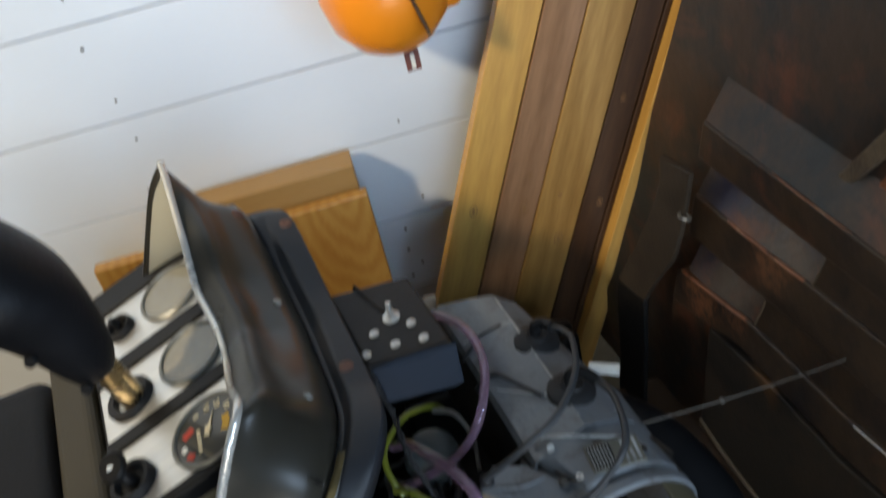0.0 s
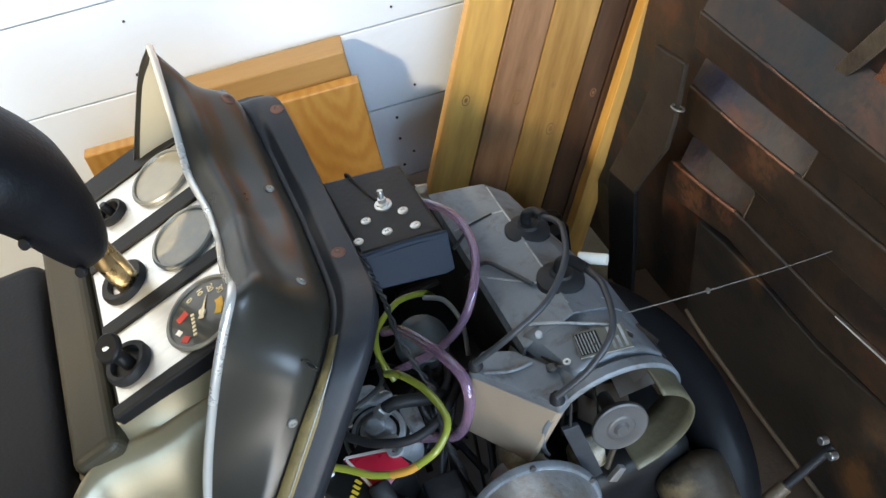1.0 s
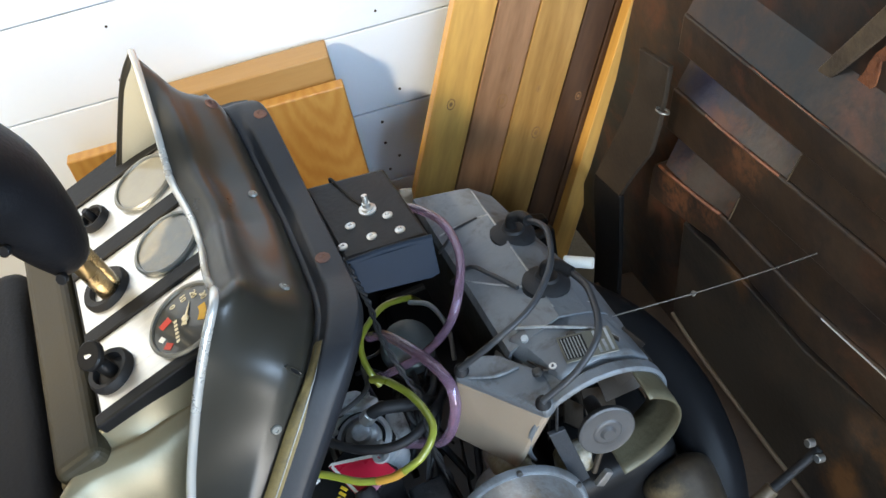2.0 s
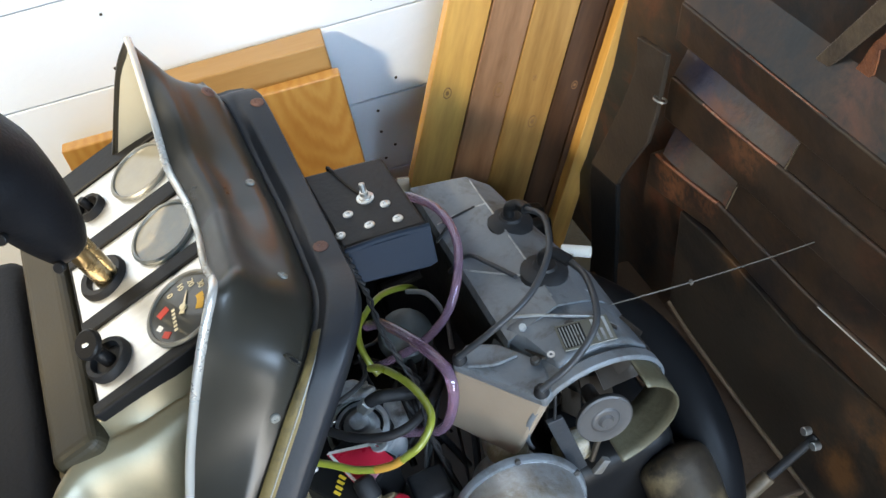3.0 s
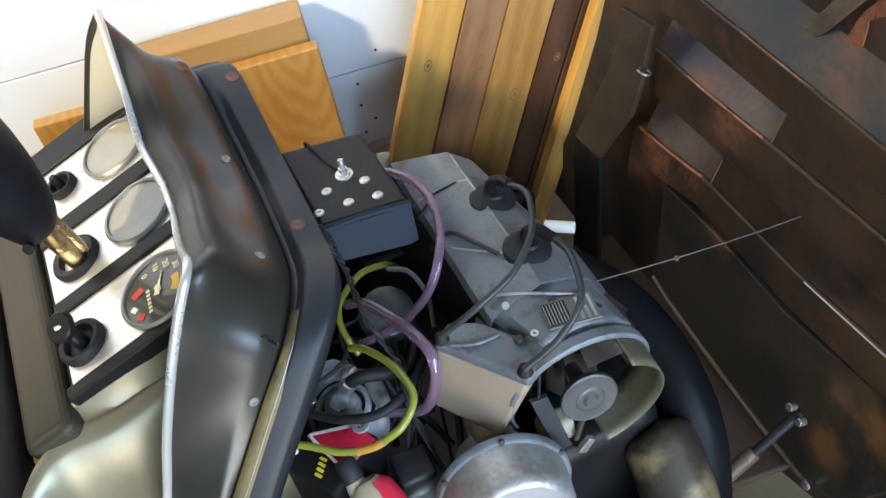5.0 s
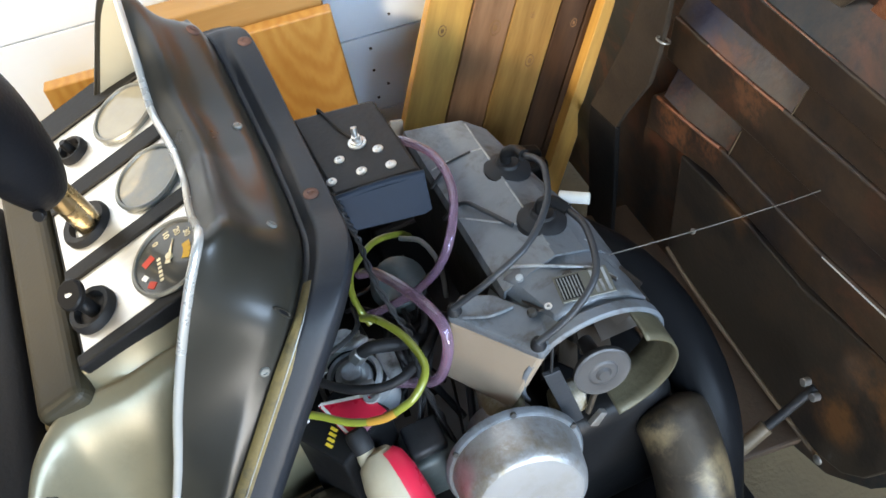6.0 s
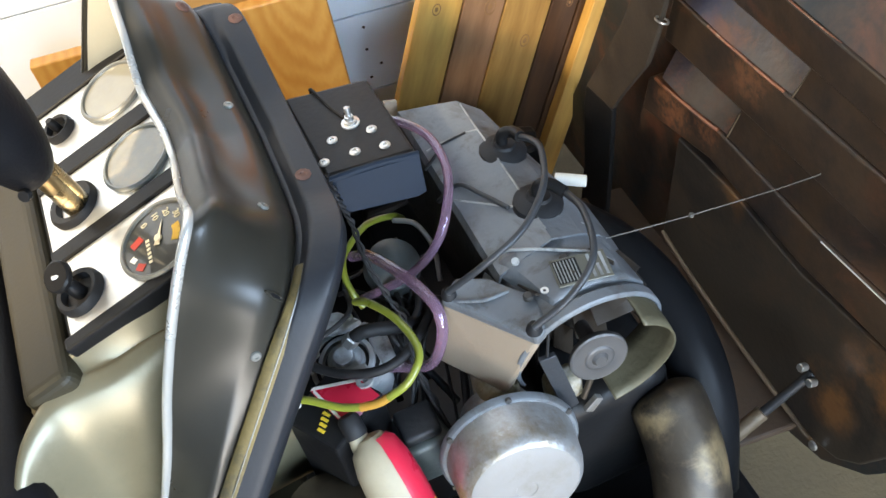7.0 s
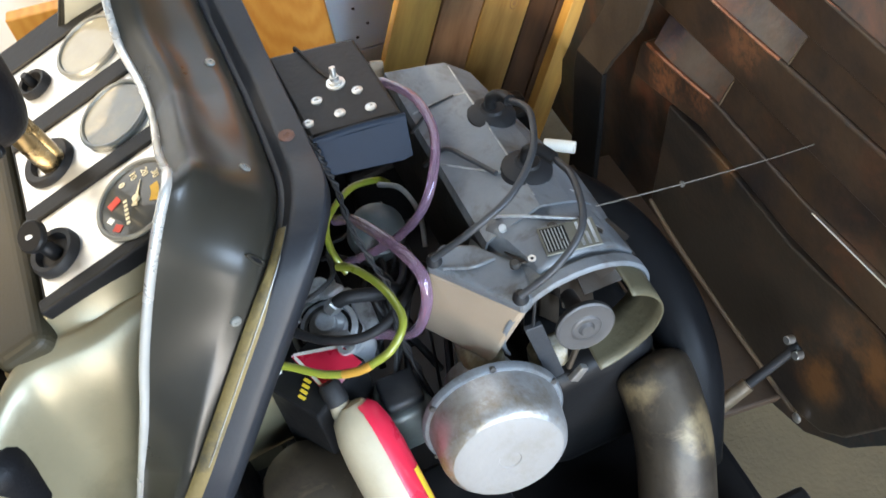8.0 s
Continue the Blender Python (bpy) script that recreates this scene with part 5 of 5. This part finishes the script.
    upper = [(0.103, 0.655), (0.033, 0.666), (0.039, 0.616), (0.046, 0.568), (0.06, 0.512), (0.11, 0.426), (0.131, 0.384), (0.207, 0.373), (0.165, 0.456), (0.123, 0.547), (0.101, 0.615)]
    lower = [(0.131, 0.383), (0.124, 0.28), (0.12, 0.1), (0.2, 0.1), (0.198, 0.219), (0.211, 0.342), (0.207, 0.372)]
    plate("side_strap", upper, -0.03, -0.022, STRAP, "dull brown bent side strap")
    plate("side_post", lower, -0.029, -0.021, BLACK, "black lower post of the strap")
    part("latch_ring", lathe([(0.0075, -0.0011), (0.0098, -0.0011), (0.0098, 0.0011), (0.0075, 0.0011), (0.0075, -0.0011)], m @ Matrix.Translation((-0.03, 0.038, 0.597)) @ pose(0, 0, 0, 0, 20, 0), 20), STEEL, h, "small bright latch ring", True)
    plate("stiffener", [(-0.158, 0.752), (-0.182, 0.757), (-0.34, 0.99), (-0.312, 0.994)], 0.02, 0.0295, STIFF, "worn tan slanting stiffener")
    flakes = random.Random(3)
    left = [(-0.205 - 0.052 * k / 9 + flakes.uniform(-0.004, 0.004), 0.755 + 0.125 * k / 9) for k in range(10)]
    right = [(y - flakes.uniform(0.006, 0.02), z - 0.006) for y, z in left[::-1]]
    plate("rust_patch", left + right, 0.0275, 0.0295, RUST_OR, "flaking orange rust", 0)
    # hinge arm: a pale sleeve, a dark rod and two bright bolts
    arm = part("hinge_arm", rod((0.45, -0.333, 0.235), (0.588, -0.332, 0.322), 0.0062, seg=12), RUBBER, h, "dark hinge arm", True)
    part("arm_sleeve", rod((0.432, -0.335, 0.224), (0.524, -0.332, 0.282), 0.0098, seg=14), STIFF, arm, "worn tan sleeve of the arm", True)
    for p in ((0.583, -0.325, 0.33), (0.585, -0.342, 0.318)):
        part("bolt", rod(p, (p[0] - 0.01, p[1], p[2] + 0.004), 0.0055, seg=10), STEEL, h, "bright bolt", True)

hood()
part("hood_cord", hose([(0.36, -0.2, 0.565), (0.482, -0.217, 0.558), (0.58, -0.233, 0.56), (0.64, -0.243, 0.565)], 0.0008, 6), CORD, sled, "thin grey hood cord", True)
part("cord_knot", lathe([(0, -0.003), (0.0028, -0.002), (0.0028, 0.002), (0, 0.003)], Matrix.Translation((0.482, -0.217, 0.558)), 10), CORD, sled, "", True)


# ---- loose things ----
def bottle():
    """A cream bottle that leans in the engine bay, cap upwards."""
    b = new("oil_bottle")
    stand = along((0.085, -0.395, 0.36), (0.064, -0.23, 0.51))
    b.matrix_basis = sled.matrix_basis @ stand
    front = stand.to_3x3().inverted() @ Vector((0.85, 0.1, 0.55))
    turn = math.degrees(math.atan2(front.y, front.x))
    label_arc = (turn - 52, turn + 34)
    tagged(b, "cream oil bottle with red and yellow label", "bottle")
    side = Matrix.Translation((0.008 * math.cos(radians(turn)), 0.008 * math.sin(radians(turn)), 0))
    off = Matrix.Translation((-0.002 * math.cos(radians(turn)), -0.002 * math.sin(radians(turn)), 0))
    part("bottle_body", lathe([(0, 0), (0.028, 0), (0.032, 0.006), (0.032, 0.13), (0.03, 0.155), (0.025, 0.175), (0.014, 0.187), (0, 0.189)], side, 32), CLOTH, b, "", True)
    part("neck", lathe([(0.0125, 0.15), (0.012, 0.185), (0.0095, 0.196), (0, 0.196)], off, 20), CLOTH, b, "cream neck", True)
    part("cap", lathe([(0.0115, 0.192), (0.0125, 0.194), (0.012, 0.213), (0.0095, 0.217), (0, 0.217)], off, 20), RUBBER, b, "dark grey ribbed cap", True)
    part("label", lathe([(0.0325, 0.03), (0.0326, 0.131), (0.0306, 0.156), (0.0257, 0.176), (0.0185, 0.184)], side, 16, label_arc), RED_L, b, "red printed label", True)
    part("label_band", lathe([(0.0328, 0.02), (0.0329, 0.1)], side, 10, (turn - 16, turn + 6)), YEL_L, b, "yellow label band", True)


def carton():
    """A black carton with a bright printed corner, standing on the pan."""
    b = new("oil_carton")
    b.matrix_basis = sled.matrix_basis @ Matrix.Translation((0.057, -0.205, 0.17)) @ pose(0, 0, 0, 0, 0, 32) @ Matrix.Diagonal((1, 1, 1.14, 1))
    tagged(b, "black oil carton with red and yellow printing", "carton")
    part("carton_body", box((-0.045, -0.04, 0), (0.035, 0.03, 0.285), 0.003), BLACK, b)
    part("red_print", prism([(-0.004, 0.0295), (0.0345, -0.012), (0.03, -0.0395), (-0.018, -0.028)], 0.2852, 0.2858), RED_L, b, "red printed field")
    part("white_print", prism([(0.0, 0.028), (-0.004, 0.026), (-0.015, -0.018), (-0.012, -0.02)], 0.2853, 0.2859), DIAL_WHITE, b, "white printed edge")
    part("white_print", prism([(-0.004, 0.0298), (0.001, 0.0298), (0.0348, -0.006), (0.0345, -0.012)], 0.2854, 0.286), DIAL_WHITE, b, "white printed edge")
    part("pink_print", prism([(-0.012, -0.02), (0.0, -0.026), (0.012, -0.037), (-0.014, -0.036), (-0.022, -0.026)], 0.2853, 0.2859), PINK_L, b, "pink torn-edged field")
    for k in range(4):
        part("text_bar", box((-0.037 + k * 0.006, -0.016 + k * 0.0025, 0.2858), (-0.0335 + k * 0.006, -0.007 + k * 0.0025, 0.2863)), YEL_L, b, "yellow printed bar")


bottle()
carton()


def float_ball():
    f = new("orange_float")
    f.matrix_basis = pose(0.305, 1.452, 0.842)
    tagged(f, "round orange plastic float hanging on white wall", "float")
    part("shell", lathe([(0, -0.1), (0.03, -0.096), (0.06, -0.078), (0.085, -0.045), (0.096, 0), (0.09, 0.04), (0.07, 0.075), (0.03, 0.098), (0, 0.1)], Matrix(), 40), ORANGE, f, "", True)
    part("lug", box((0.06, -0.03, -0.05), (0.105, 0.03, 0.03), 0.014, 3), ORANGE, f, "", True)
    part("slot", box((0.028, -0.1, -0.045), (0.033, -0.075, 0.03), 0.001, 1, pose(0, 0, 0, 0, -14, 0)), DARKW, f)
    part("tag", box((0.003, -0.03, -0.128), (0.025, -0.026, -0.094), 0.001, 1), TAG, f, "small brown tag")
    part("tag_print", box((0.011, -0.031, -0.124), (0.017, -0.0302, -0.1)), DIAL_WHITE, f)
    part("hook", rod((0, 0.0, 0.095), (0, 0.115, 0.12), 0.004, seg=10), NAIL, f, "", True)


float_ball()
